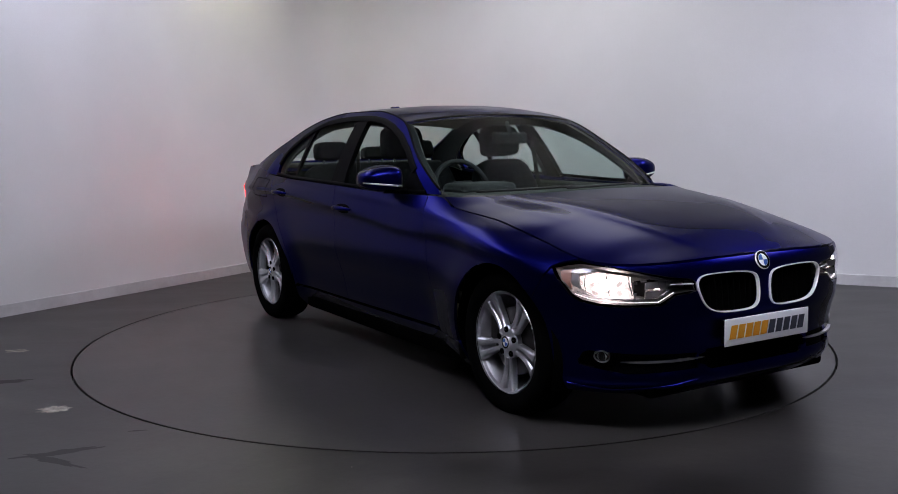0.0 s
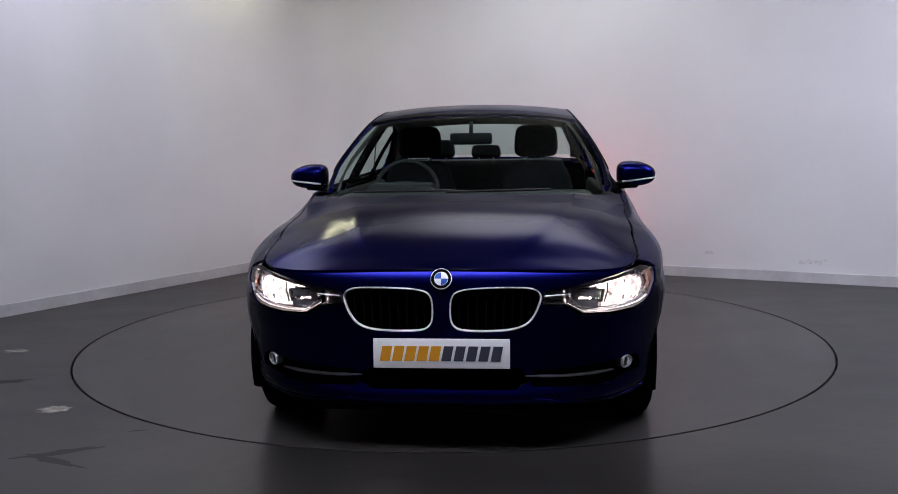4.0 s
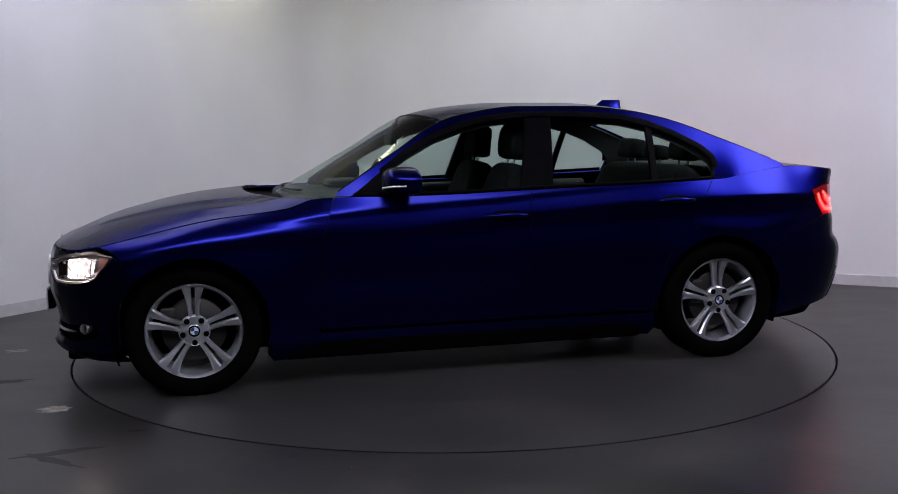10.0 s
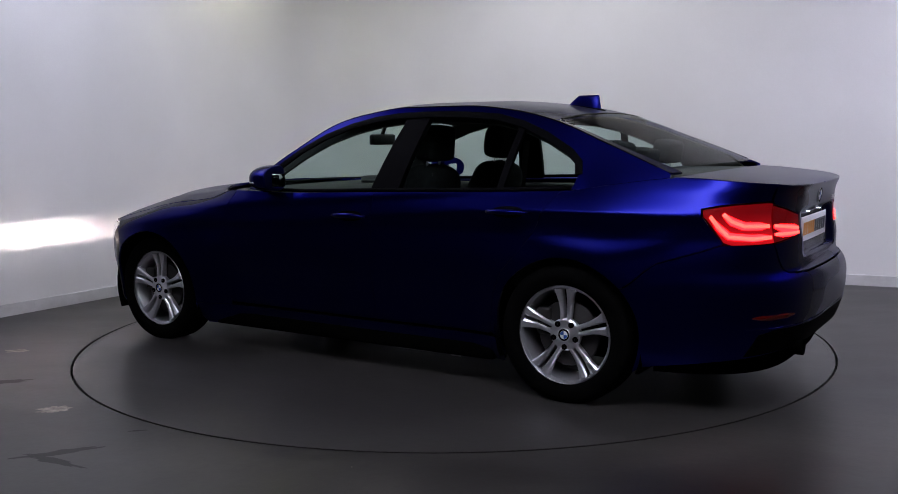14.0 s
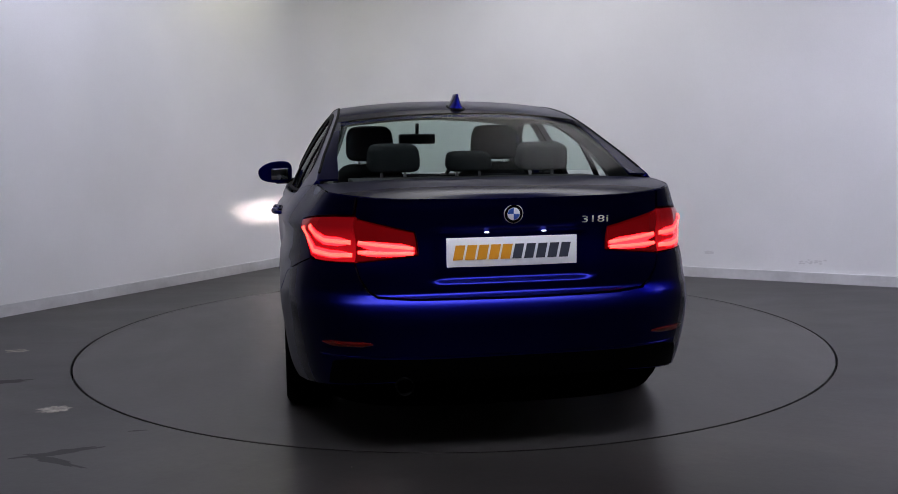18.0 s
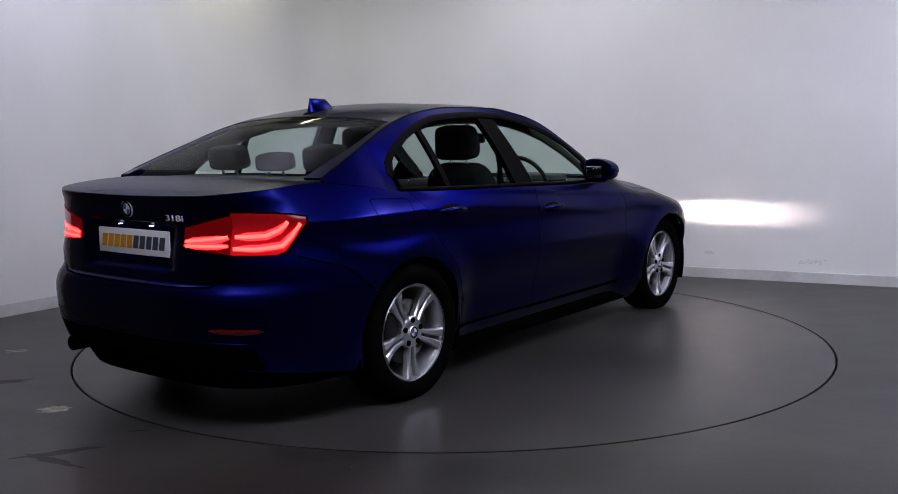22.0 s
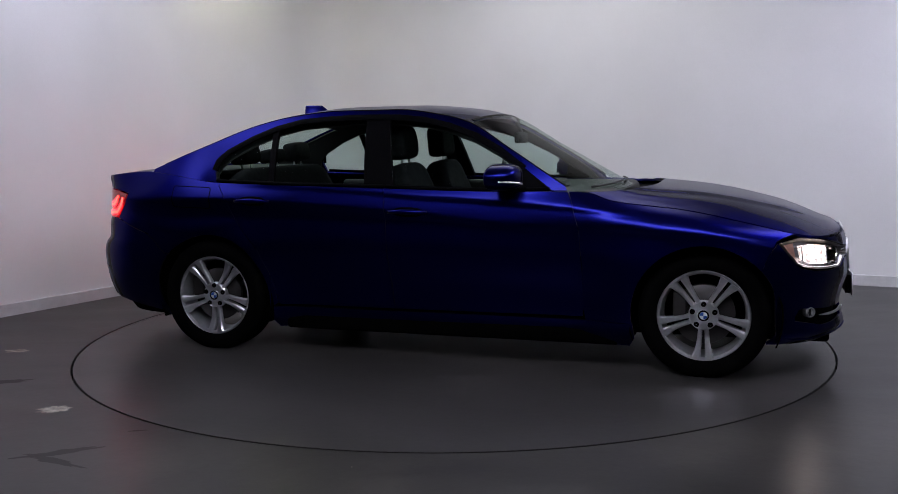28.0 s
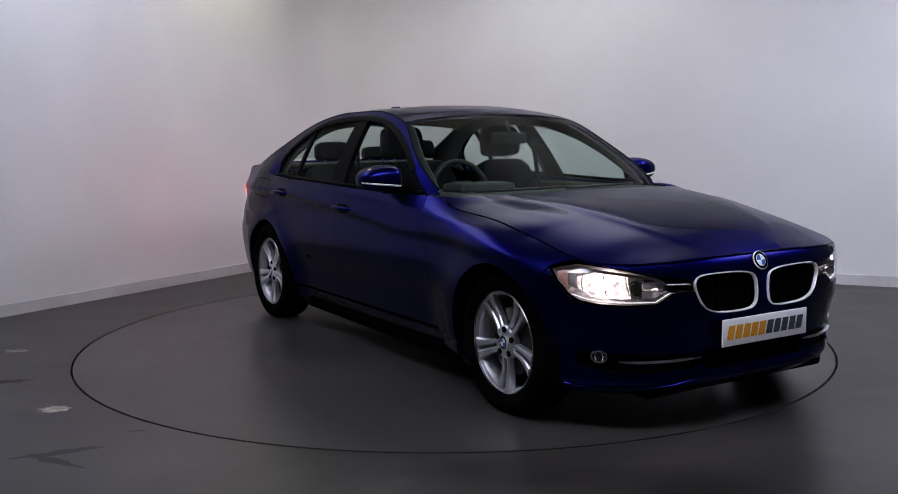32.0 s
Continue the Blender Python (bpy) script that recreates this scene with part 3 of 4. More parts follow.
HOOD_MX = ((0, 2.09), (.1, 2.025), (.3, 1.88), (.6, 1.56), (1, 1.12))
HOOD_MID = ((.7, .985), (1.02, .970), (1.30, .946), (1.52, .911), (1.74, .858), (1.86, .822), (1.99, .770), (2.05, .744), (2.10, .716), (2.2, .62))
RIDGE_IN = ((.7, .585), (.9, .56), (1.07, .54), (1.25, .50), (1.4, .462), (1.58, .427), (1.68, .397), (1.84, .335), (2.0, .24), (2.1, .17))
RIDGE_OUT = ((.7, .65), (1.0, .662), (1.23, .652), (1.4, .62), (1.7, .57))


def hood_edge(b):
    s = S_FRONT + (.79 - S_FRONT) * b
    return body(s, top_z(s))


def hood_height(x, y):
    y = abs(y)
    w = min(max((x - 1.2) / .8, 0), 1) ** 2
    return curve(HOOD_MID, x + .15 * y * y * w) - .078 * (y / .78) ** 2.6


def hood(b, c):
    ex, ey, ez = hood_edge(b)
    k = 1 - abs(c) ** (2.1 + 1.5 * b)
    x, y = ex + (curve(HOOD_MX, b) - ex) * k, c * ey
    z = hood_height(x, y) + (ez - hood_height(ex, ey)) * abs(c) ** 5
    # two long creases on each side that run together towards the grille
    fade = min((1 - abs(c)) * 8, 1)
    d = abs(y) - curve(RIDGE_IN, x)
    z += .0065 * math.exp(-(d / (.035 if d > 0 else .15)) ** 2) * fade * min(max((2.04 - x) / .25, 0), 1)
    d = abs(y) - curve(RIDGE_OUT, x)
    z += .003 * math.exp(-(d / (.03 if d > 0 else .06)) ** 2) * fade * min(max((1.62 - x) / .3, 0), 1)
    return x, y, z


BOOT_MX = ((0, -1.97), (.5, -2.2), (.8, -2.31), (1, -2.355))
BOOT_MZ = ((0, 1.066), (.5, 1.04), (.8, 1.018), (1, 1.0))


def boot_edge(b):
    s = -1.86 + (S_REAR + 1.86) * b
    return body(s, top_z(s))


def boot(b, c):
    ex, ey, ez = boot_edge(b)
    k = 1 - abs(c) ** 3
    return ex + (curve(BOOT_MX, b) - ex) * k, c * ey, ez + (curve(BOOT_MZ, b) - ez) * k


def body_round(s, z):
    """The same skin, running on past the middle of nose and tail to the other side."""
    if s > S_FRONT:
        x, y, z = body(2 * S_FRONT - s, z)
        return x, -y, z
    if s < S_REAR:
        x, y, z = body(2 * S_REAR - s, z)
        return x, -y, z
    return body(s, z)


def mirrored(half, middle):
    """Closes an outline with its mirror image beyond the middle line."""
    return list(half) + [(2 * middle - a, b) for a, b in reversed(half)]


def arch(x, a0, a1, r=.362, n=24):
    return [(x + r * math.cos(radians(a0 + (a1 - a0) * i / n)), .318 + r * math.sin(radians(a0 + (a1 - a0) * i / n))) for i in range(n + 1)]


def along_top(s0, s1, d=0.0, n=24):
    return [(s0 + (s1 - s0) * i / n, top_z(s0 + (s1 - s0) * i / n) - d) for i in range(n + 1)]


# ---- the car ----
car = tagged(new("car"), "dark blue metallic four-door saloon with lit lamps on the turntable", "car")
LAMP = [(1.770, .700), (1.83, .714), (1.88, .722), (1.94, .717), (2.02, .708), (2.10, .692), (2.22, .663), (2.345, .648), (2.355, .600), (2.26, .592), (2.19, .554), (2.07, .550), (1.96, .556), (1.89, .570), (1.855, .592), (1.82, .632)]
TAIL_OUT = [(-2.034, .912), (-2.10, .924), (-2.16, .931), (-2.268, .937), (-2.358, .936), (-2.366, .764), (-2.165, .764), (-2.125, .776), (-2.078, .838), (-2.042, .890)]
TAIL_IN = [(-2.366, .926), (-2.602, .873), (-2.612, .79), (-2.366, .764)]
KIDNEY = [(2.362, .600), (2.362, .635), (2.380, .657), (2.433, .665), (2.571, .664), (2.660, .655), (2.690, .632), (2.694, .557), (2.684, .518), (2.650, .500), (2.547, .498), (2.445, .505), (2.390, .535)]
INTAKE = [(2.43, .262), (2.40, .30), (2.43, .345), (2.7254, .35)]
SIDE_INTAKE = [(1.86, .30), (1.90, .362), (2.10, .345), (2.38, .335), (2.38, .272), (2.05, .262)]
DOOR_F = [(.705, top_z(.705)), (.733, .886), (.774, .75), (.79, .543), (.795, .33), (.785, .28), (-.27, .275), (-.276, .30), (-.292, .614), (-.308, .907), (-.312, top_z(-.312))]
DOOR_R_EDGE = [(-1.375, top_z(-1.375)), (-1.362, .968), (-1.308, .907), (-1.251, .793), (-1.18, .70), (-1.09, .60), (-1.03, .47), (-1.005, .36), (-.995, .285)]

for side in (1, -1):
    # front wing
    outline = along_top(.71, 1.875) + [(1.80, .720), (1.757, .703), (1.715, .64), (1.674, .560)] + arch(1.405, 42, 189) + [(.80, .262), (.790, .33), (.79, .543), (.774, .75), (.733, .886)]
    panel("front_wing", outline, body, PAINT, car, flip=side, step=(.04, .012))
    # doors
    front_door = panel("front_door", DOOR_F + along_top(-.32, .70)[1:-1], body, PAINT, car, flip=side, step=(.05, .012))
    rear_door = panel("rear_door", [(-.312, top_z(-.312)), (-.308, .907), (-.292, .614), (-.276, .30), (-.27, .275)] + [(-.98, .275)] + DOOR_R_EDGE[::-1] + along_top(-1.37, -.32)[1:-1], body, PAINT, car, flip=side, step=(.05, .012))
    # rear wing
    outline = DOOR_R_EDGE + arch(-1.405, -10, 138)[0:] + [(-1.70, .57), (-1.85, .68), (-2.118, .765), (-2.115, .775), (-2.070, .838), (-2.034, .890), (-2.026, .917), (-2.10, .930), (-2.16, .937), (-2.268, .943), (-2.345, .943), (-2.34, top_z(-2.34))] + along_top(-2.33, -1.38)
    outline = DOOR_R_EDGE[:-1] + [(-.995, .285), (-1.03, .262)] + arch(-1.405, -9, 138) + outline[outline.index((-1.70, .57)):]
    panel("rear_wing", outline, body, PAINT, car, flip=side, step=(.04, .012))
    # sill
    outline = [(1.052, .262), (-1.04, .262), (-1.055, .18), (-1.03, .128), (1.03, .128), (1.06, .18)]
    panel("side_skirt", outline, body, PAINT, car, flip=side, step=(.1, .02))
    # cabin frame: pillars and roof rail
    drip = [(curve(EDGE_X, i / 10), curve(EDGE_Z, i / 10)) for i in range(0, 36)]
    dlo = [(-1.405, top_z(-1.405)), (-1.428, 1.06), (-1.415, 1.115), (-1.36, 1.165), (-1.21, 1.245), (-1.07, 1.30), (-.92, 1.337), (-.76, 1.350), (-.61, 1.357), (-.46, 1.358), (-.30, 1.354), (-.15, 1.337), (0, 1.303), (.157, 1.248), (.307, 1.170), (.457, 1.066), (.615, .945)]
    panel("cabin_frame", drip + along_top(-1.86, -1.41)[0:] + dlo + [(.66, top_z(.66)), (.69, top_z(.69))], cabin, PAINT, car, flip=side, gap=0, step=(.05, .03), depth=.02)
    lining = [(p[0], p[1] - .034 * min(1, max(0, (p[1] - .97) / .12))) for p in dlo]
    panel("pillar_lining", drip[2:34] + along_top(-1.80, -1.41)[0:] + lining + [(.64, top_z(.64) + .02)], cabin_inside, LINER, car, flip=side, gap=0, step=(.06, .05), depth=.012)
    # window trims and panes, on the doors
    shaft = [(.60, top_z(.60) + .008)] + [(p, top_z(p) + .008) for p in (.4, .2, 0, -.2, -.31)]
    moulding("window_seal", shaft, cabin, TRIM, front_door, .018, .010, flip=side)
    moulding("window_seal", [(p, top_z(p) + .008) for p in (-.315, -.5, -.7, -.9, -1.1, -1.3, -1.40)], cabin, TRIM, rear_door, .018, .010, flip=side)
    moulding("window_frame", [(p[0], p[1] - .006) for p in dlo[1:-1]], cabin, TRIM, car, .038, .006, flip=side)
    panel("side_window", [(.585, .955), (.457, 1.055), (.307, 1.160), (.157, 1.238), (0, 1.294), (-.15, 1.328), (-.30, 1.345), (-.367, 1.347), (-.264, .955)], cabin, GLASS, front_door, flip=side, lift=-.008, depth=.004, step=(.08, .06), gap=0)
    panel("side_window", [(-.508, 1.349), (-.61, 1.347), (-.76, 1.341), (-.92, 1.328), (-1.06, 1.292), (-1.023, .978), (-.442, .962)], cabin, GLASS, rear_door, flip=side, lift=-.008, depth=.004, step=(.08, .06), gap=0)
    panel("quarter_window", [(-1.085, 1.284), (-1.21, 1.236), (-1.36, 1.156), (-1.405, 1.11), (-1.415, 1.06), (-1.395, .992), (-1.045, .978)], cabin, GLASS, rear_door, flip=side, lift=-.008, depth=.004, step=(.08, .06), gap=0)
    panel("centre_pillar", [(-.367, 1.352), (-.508, 1.353), (-.442, .958), (-.264, .953)], cabin, TRIM, car, flip=side, lift=-.002, depth=.03, step=(.08, .06), gap=0)
    panel("window_bar", [(-1.056, 1.295), (-1.092, 1.290), (-1.052, .975), (-1.016, .975)], cabin, TRIM, rear_door, flip=side, lift=-.003, depth=.02, step=(.08, .06), gap=0)
    panel("mirror_base", [(.62, .945), (.457, 1.06), (.43, 1.07), (.40, .945)], cabin, TRIM, front_door, flip=side, lift=-.003, depth=.02, step=(.08, .06), gap=0)
    # pull handles
    for door, hx, hz in ((front_door, -.165, .829), (rear_door, -1.12, .880)):
        bm = bmesh.new()
        pts = []
        for i in range(13):
            t = i / 12
            px = hx + .112 - .224 * t
            _, py, pz = body(px, hz + .004 * math.sin(math.pi * t))
            pts.append((px, py + .004 + .030 * math.sin(math.pi * t) ** .5, pz))
        tube(bm, pts, [.007 + .008 * math.sin(math.pi * i / 12) for i in range(13)], 10)
        bmesh.ops.scale(bm, vec=(1, side, 1), verts=bm.verts[:])
        bmesh.ops.recalc_face_normals(bm, faces=bm.faces[:])
        part("handle", bm, PAINT, door)
        # shade of the handle's recess, laid on the door as a flat black patch
        panel("handle_recess_shade", soften([(hx + .085, hz - .028), (hx + .085, hz + .026), (hx - .085, hz + .028), (hx - .085, hz - .026)], 3), body, TRIM, door, flip=side, lift=.0012, depth=.002, gap=0, step=(.03, .02))
    if side < 0:
        moulding("fuel_flap", soften(resample([(-1.67, .965), (-1.41, .955), (-1.40, .835), (-1.66, .842)], .045, True), 2), body, TRIM, car, .005, .0012, "outline of the fuel flap", closed=True, flip=side)
    # headlamp
    lamp = panel("headlamp", LAMP, body, HOUSING, car, "clear headlamp with glowing bulb and light strip", flip=side, lift=-.11, depth=-.107, gap=.004, step=(.04, .03), dense=.02)
    # this bowl emits light itself, in place of the bulb's reflected glare
    bowl = [(1.885, .616), (1.878, .674), (1.95, .694), (2.04, .680), (2.09, .670), (2.09, .578), (2.02, .574), (1.94, .582)]
    panel("reflector", bowl, body, LAMP_GLOW, lamp, flip=side, lift=-.030, depth=.01, gap=0, step=(.04, .03))
    for ring in (((1.842, .628), (1.838, .686), (1.874, .690), (1.880, .612)), ((2.13, .572), (2.13, .660), (2.155, .655), (2.155, .568)), ((2.205, .60), (2.205, .645), (2.235, .638), (2.24, .612))):
        panel("reflector", list(ring), body, SILVER, lamp, flip=side, lift=-.026, depth=.01, gap=.001, step=(.04, .03))
    for q in range(3):
        moulding("reflector_rib", [(1.905 + .09 * q, .588), (1.902 + .09 * q, .63), (1.90 + .09 * q, .682 - .006 * q)], body, SILVER, lamp, .005, .006, flip=side, lift=-.031)
    x, y, z = body(2.01, .632)
    bm = bmesh.new()
    bmesh.ops.create_uvsphere(bm, u_segments=20, v_segments=12, radius=.024)
    bmesh.ops.scale(bm, vec=(.6, 1.3, 1), verts=bm.verts[:])
    bmesh.ops.translate(bm, vec=(x - .040, side * (y - .018), z), verts=bm.verts[:])
    part("bulb", bm, BULB, lamp)
    # dipped beam: an added small light, its band shaped by a black slit box
    x, y, z = body(2.185, .615)
    bm = bmesh.new()
    box(bm, x - .085, side * (y - .012), z, .002, .030, .006)
    part("beam_source", bm, BEAM, lamp)
    bm = bmesh.new()
    for d in (-1, 1):
        box(bm, x - .028, side * (y - .012), z - .003 + d * .0166, .004, .112, .025)
        box(bm, x - .056, side * (y - .012), z + d * .027, .062, .112, .003)
        box(bm, x - .056, side * (y - .012) + d * .055, z, .062, .003, .055)
    box(bm, x - .089, side * (y - .012), z, .003, .11, .055)
    part("beam_shutter", bm, GROOVE, lamp, smooth=False)
    bm = bmesh.new()
    for d in (-1, 1):
        box(bm, x - .0245, side * (y - .012), z - .003 + d * .0190, .002, .116, .0285)
    part("beam_bezel", bm, SILVER, lamp, smooth=False)
    # wider, weaker light: an added source in an open square throat, for the wall patch
    x, y, z = body(2.112, .615)
    bm = bmesh.new()
    box(bm, x - .100, side * (y - .02), z, .002, .010, .010)
    part("spill_source", bm, SPILL, lamp)
    bm = bmesh.new()
    for d in (-1, 1):
        box(bm, x - .072, side * (y - .02), z + d * .0165, .062, .036, .003)
        box(bm, x - .072, side * (y - .02) + d * .0165, z, .062, .003, .036)
    box(bm, x - .104, side * (y - .02), z, .003, .036, .036)
    part("spill_throat", bm, GROOVE, lamp, smooth=False)
    bm = bmesh.new()
    for d in (-1, 1):
        box(bm, x - .0395, side * (y - .02), z + d * .0215, .002, .052, .010)
        box(bm, x - .0395, side * (y - .02) + d * .0215, z, .002, .010, .052)
    part("spill_bezel", bm, SILVER, lamp, smooth=False)
    moulding("light_strip", [(1.86, .594), (1.92, .576), (1.99, .567), (2.08, .563), (2.185, .563), (2.255, .599)], body, LAMP_STRIP, lamp, .0026, .004, flip=side, lift=-.012)
    moulding("lower_edge", [(1.87, .604), (1.93, .586), (2.0, .578), (2.09, .574), (2.18, .574), (2.24, .606)], body, SILVER, lamp, .005, .005, flip=side, lift=-.018)
    panel("lamp_brow", [(1.79, .703), (1.88, .714), (1.96, .706), (2.09, .684), (2.25, .653), (2.25, .643), (2.09, .672), (1.95, .694), (1.84, .690)], body, SILVER, lamp, flip=side, lift=-.03, depth=.01, gap=0, step=(.05, .03))
    panel("side_marker", [(1.812, .648), (1.795, .690), (1.842, .698), (1.850, .612)], body, AMBER, lamp, flip=side, lift=-.012, depth=.01, gap=0, step=(.05, .03))
    moulding("lamp_arm", [(2.25, .634), (2.30, .632), (2.352, .629)], body, CHROME, lamp, .005, .005, flip=side, lift=-.01)
    panel("lens", LAMP, body, LENS, lamp, flip=side, lift=.001, depth=.003, gap=.0025, step=(.04, .03))
    # tail lamp: outer half on the wing, inner half on the boot lid
    rear_lamp = panel("tail_lamp", TAIL_OUT, body, RED_LENS, car, "lit red rear lamp with two light bars", flip=side, lift=.002, depth=.03, step=(.03, .03))
    moulding("inner_glow", [(-2.125, .895), (-2.165, .862), (-2.215, .842), (-2.345, .838)], body, RED_SOFT, rear_lamp, .034, .0022, flip=side, lift=.002, taper=True)
    moulding("inner_glow", [(-2.072, .885), (-2.105, .838), (-2.145, .800), (-2.25, .790), (-2.352, .792)], body, RED_SOFT, rear_lamp, .030, .0022, flip=side, lift=.002, taper=True)
    moulding("light_bar", [(-2.125, .895), (-2.165, .862), (-2.215, .842), (-2.345, .838)], body, RED_GLOW, rear_lamp, .016, .003, flip=side, lift=.003)
    moulding("light_bar", [(-2.072, .885), (-2.105, .838), (-2.145, .797), (-2.25, .787), (-2.352, .789)], body, RED_GLOW, rear_lamp, .016, .003, flip=side, lift=.003)

# nose
half = [(1.674, .560), (1.715, .64), (1.760, .697), (1.815, .627), (1.85, .586), (1.885, .565), (1.96, .551), (2.07, .545), (2.19, .549), (2.265, .588), (2.36, .596), (2.352, .649), (2.25, .661), (2.09, .695), (2.0, .711), (1.985, .714), (2.1, .711), (2.28, .716), (2.5, .723), (S_FRONT - .001, .725)]
low = [(S_FRONT - .001, .158), (2.3, .158), (1.95, .165), (1.80, .172)] + arch(1.405, -23, 42)[:-1]
outline = half + [(2 * S_FRONT - a, b) for a, b in reversed(half)] + [(2 * S_FRONT - a, b) for a, b in reversed(low)] + low
flip_s = lambda poly: [(2 * S_FRONT - a, b) for a, b in poly]
intake = INTAKE + [(2 * S_FRONT - a, b) for a, b in reversed(INTAKE)]
bumper = panel("front_bumper", outline, body_round, PAINT, car, step=(.022, .018), holes=[shrink(soften(KIDNEY, 2), -.002), flip_s(shrink(soften(KIDNEY, 2), -.002)), intake, SIDE_INTAKE, flip_s(SIDE_INTAKE)])
panel("intake_mesh", shrink(intake, -.03), body_round, TRIM, bumper, lift=-.05, depth=-.045, gap=0)
panel("grille_backing", [(2.34, .48), (2.34, .68), (2 * S_FRONT - 2.34, .68), (2 * S_FRONT - 2.34, .48)], body_round, DARK, bumper, lift=-.06, depth=0, gap=0)
for f in (lambda p: list(p), flip_s):
    panel("side_intake", shrink(f(SIDE_INTAKE), -.025), body_round, TRIM, bumper, lift=-.03, depth=-.028, gap=0)
    moulding("bright_strip", f([(2.035, .316), (2.12, .312), (2.25, .311), (2.405, .315)]), body_round, SATIN, bumper, .011, .010, lift=.004, taper=True)
    grille = moulding("kidney_grille", f(soften(KIDNEY, 2)), body_round, CHROME, car, .0065, .010, "chrome-framed black kidney grille", closed=True, step=.012, sink=.006)
    lo, hi = min(p[0] for p in f(KIDNEY)), max(p[0] for p in f(KIDNEY))
    for i in range(9):
        s = lo + (hi - lo) * (i + 1) / 10
        ring = f(KIDNEY)
        cuts = sorted(a[1] + (b[1] - a[1]) * (s - a[0]) / (b[0] - a[0]) for a, b in zip(ring, ring[1:] + ring[:1]) if min(a[0], b[0]) <= s < max(a[0], b[0]))
        lo_z, hi_z = cuts[0] + .004, cuts[-1] - .004
        moulding("slat", [(s, lo_z + (hi_z - lo_z) * k / 3) for k in range(4)], body_round, GROOVE, grille, .007, .030, lift=-.04)
    fog = moulding("fog_lamp", f([(1.965 + .030 * math.cos(a * math.pi / 9), .336 + .024 * math.sin(a * math.pi / 9)) for a in range(18)]), body_round, SATIN, car, .005, .008, "small round clear fog lamp", closed=True, step=.01, sink=.02)
    panel("lens", f([(1.965 + .028 * math.cos(a * math.pi / 9), .336 + .022 * math.sin(a * math.pi / 9)) for a in range(18)]), body_round, FOG, fog, lift=-.002, depth=.01, gap=0, step=(.015, .015))
    for q in (-.012, .012):
        moulding("reflector", f([(1.965 + q, .322), (1.965 + q * 1.4, .336), (1.965 + q, .350)]), body_round, CHROME, fog, .006, .004, lift=.001, taper=True)
    moulding("lip", f([(1.80, .215), (1.86, .20), (1.98, .192), (2.12, .198), (2.25, .208), (2.36, .232)]), body_round, PAINT, bumper, .018, .006, taper=True)

hood_panel = panel("hood", [(.006, -.992), (.006, .992), (.995, .992), (.995, -.992)], hood, PAINT, car, step=(.02, .022), gap=0, away=(1, 0, .2), dense=.02)


def cowl(b, c):
    return tuple(Vector(hood(.985, c)).lerp(Vector(shell(-.07, c * .98)), b) - Vector((0, 0, .03 + .022 * math.sin(math.pi * min(max(b, 0), 1)))))


panel("cowl", [(-.05, -.99), (-.05, .99), (1, .99), (1, -.99)], cowl, TRIM, car, step=(.25, .08), gap=0, away=(1, 0, .2))
for c0, c1 in ((-.80, -.05), (-.12, .60)):
    bm = bmesh.new()
    tube(bm, [Vector(shell(-.055 + .02 * t / 8, c0 + (c1 - c0) * t / 8)) + Vector((.012, 0, .006)) for t in range(9)], .006, 8)
    part("wiper", bm, PLASTIC, car)
# glass and roof
panel("windscreen", [(-.10, -.97), (-.10, .97), (.985, .985), (.985, -.985)], shell, GLASS, car, step=(.08, .06), gap=0, depth=.005, away=(1, 0, .2))
panel("rear_window", [(2.575, -.955), (2.575, .955), (3.0, .93), (3.42, .885), (3.42, -.885), (3.0, -.93)], shell, GLASS, car, step=(.08, .06), gap=0, depth=.005, away=(1, 0, .2))
roof = panel("roof", [(1.0, -.985), (1.0, .985), (2.565, .985), (2.565, -.985)], shell, PAINT, car, step=(.06, .05), gap=.003, depth=.02, away=(1, 0, .2))
panel("headliner", [(1.02, -.97), (1.02, .97), (2.56, .97), (2.56, -.97)], shell, LINER, roof, lift=-.03, step=(.1, .1), gap=0, depth=0, away=(1, 0, .2))
for side in (1, -1):
    edge = [(2.57, side * .985), (2.57, side * .952), (3.0, side * .927), (3.42, side * .882), (3.49, side * .88), (3.49, side * .99), (3.0, side * .988)]
    panel("pillar_edge", edge, shell, PAINT, car, step=(.06, .03), gap=0, depth=.01, away=(1, 0, .2))
    moulding("roof_seal", [(b / 10, side * .993) for b in range(0, 35)], shell, TRIM, roof, .012, .003, step=.05)
moulding("screen_seal", [(.99, c / 10) for c in range(-9, 10)], shell, TRIM, car, .02, .002, step=.05)
moulding("screen_seal", [(2.57, c / 10) for c in range(-9, 10)], shell, TRIM, car, .016, .002, step=.05)
# boot
boot_panel = panel("boot_deck", [(.0, -.99), (.0, .99), (.99, .99), (.99, -.99)], boot, PAINT, car, step=(.05, .06), gap=.003, away=(1, 0, .2))
half = [(-2.352, top_z(-2.352)), (-2.358, .942), (-2.366, .931), (-2.605, .878), (-2.616, .786), (-2.368, .760), (-2.40, .70), (-2.439, .652), (-2.475, .632), (-2.6, .624), (S_REAR + .001, .620)]
lid = panel("boot_lid", mirrored(half, S_REAR) + [(a, top_z(a) if a > S_REAR else top_z(2 * S_REAR - a)) for a in np.linspace(2 * S_REAR + 2.36, -2.36, 30).tolist()], body_round, PAINT, car, step=(.03, .008))
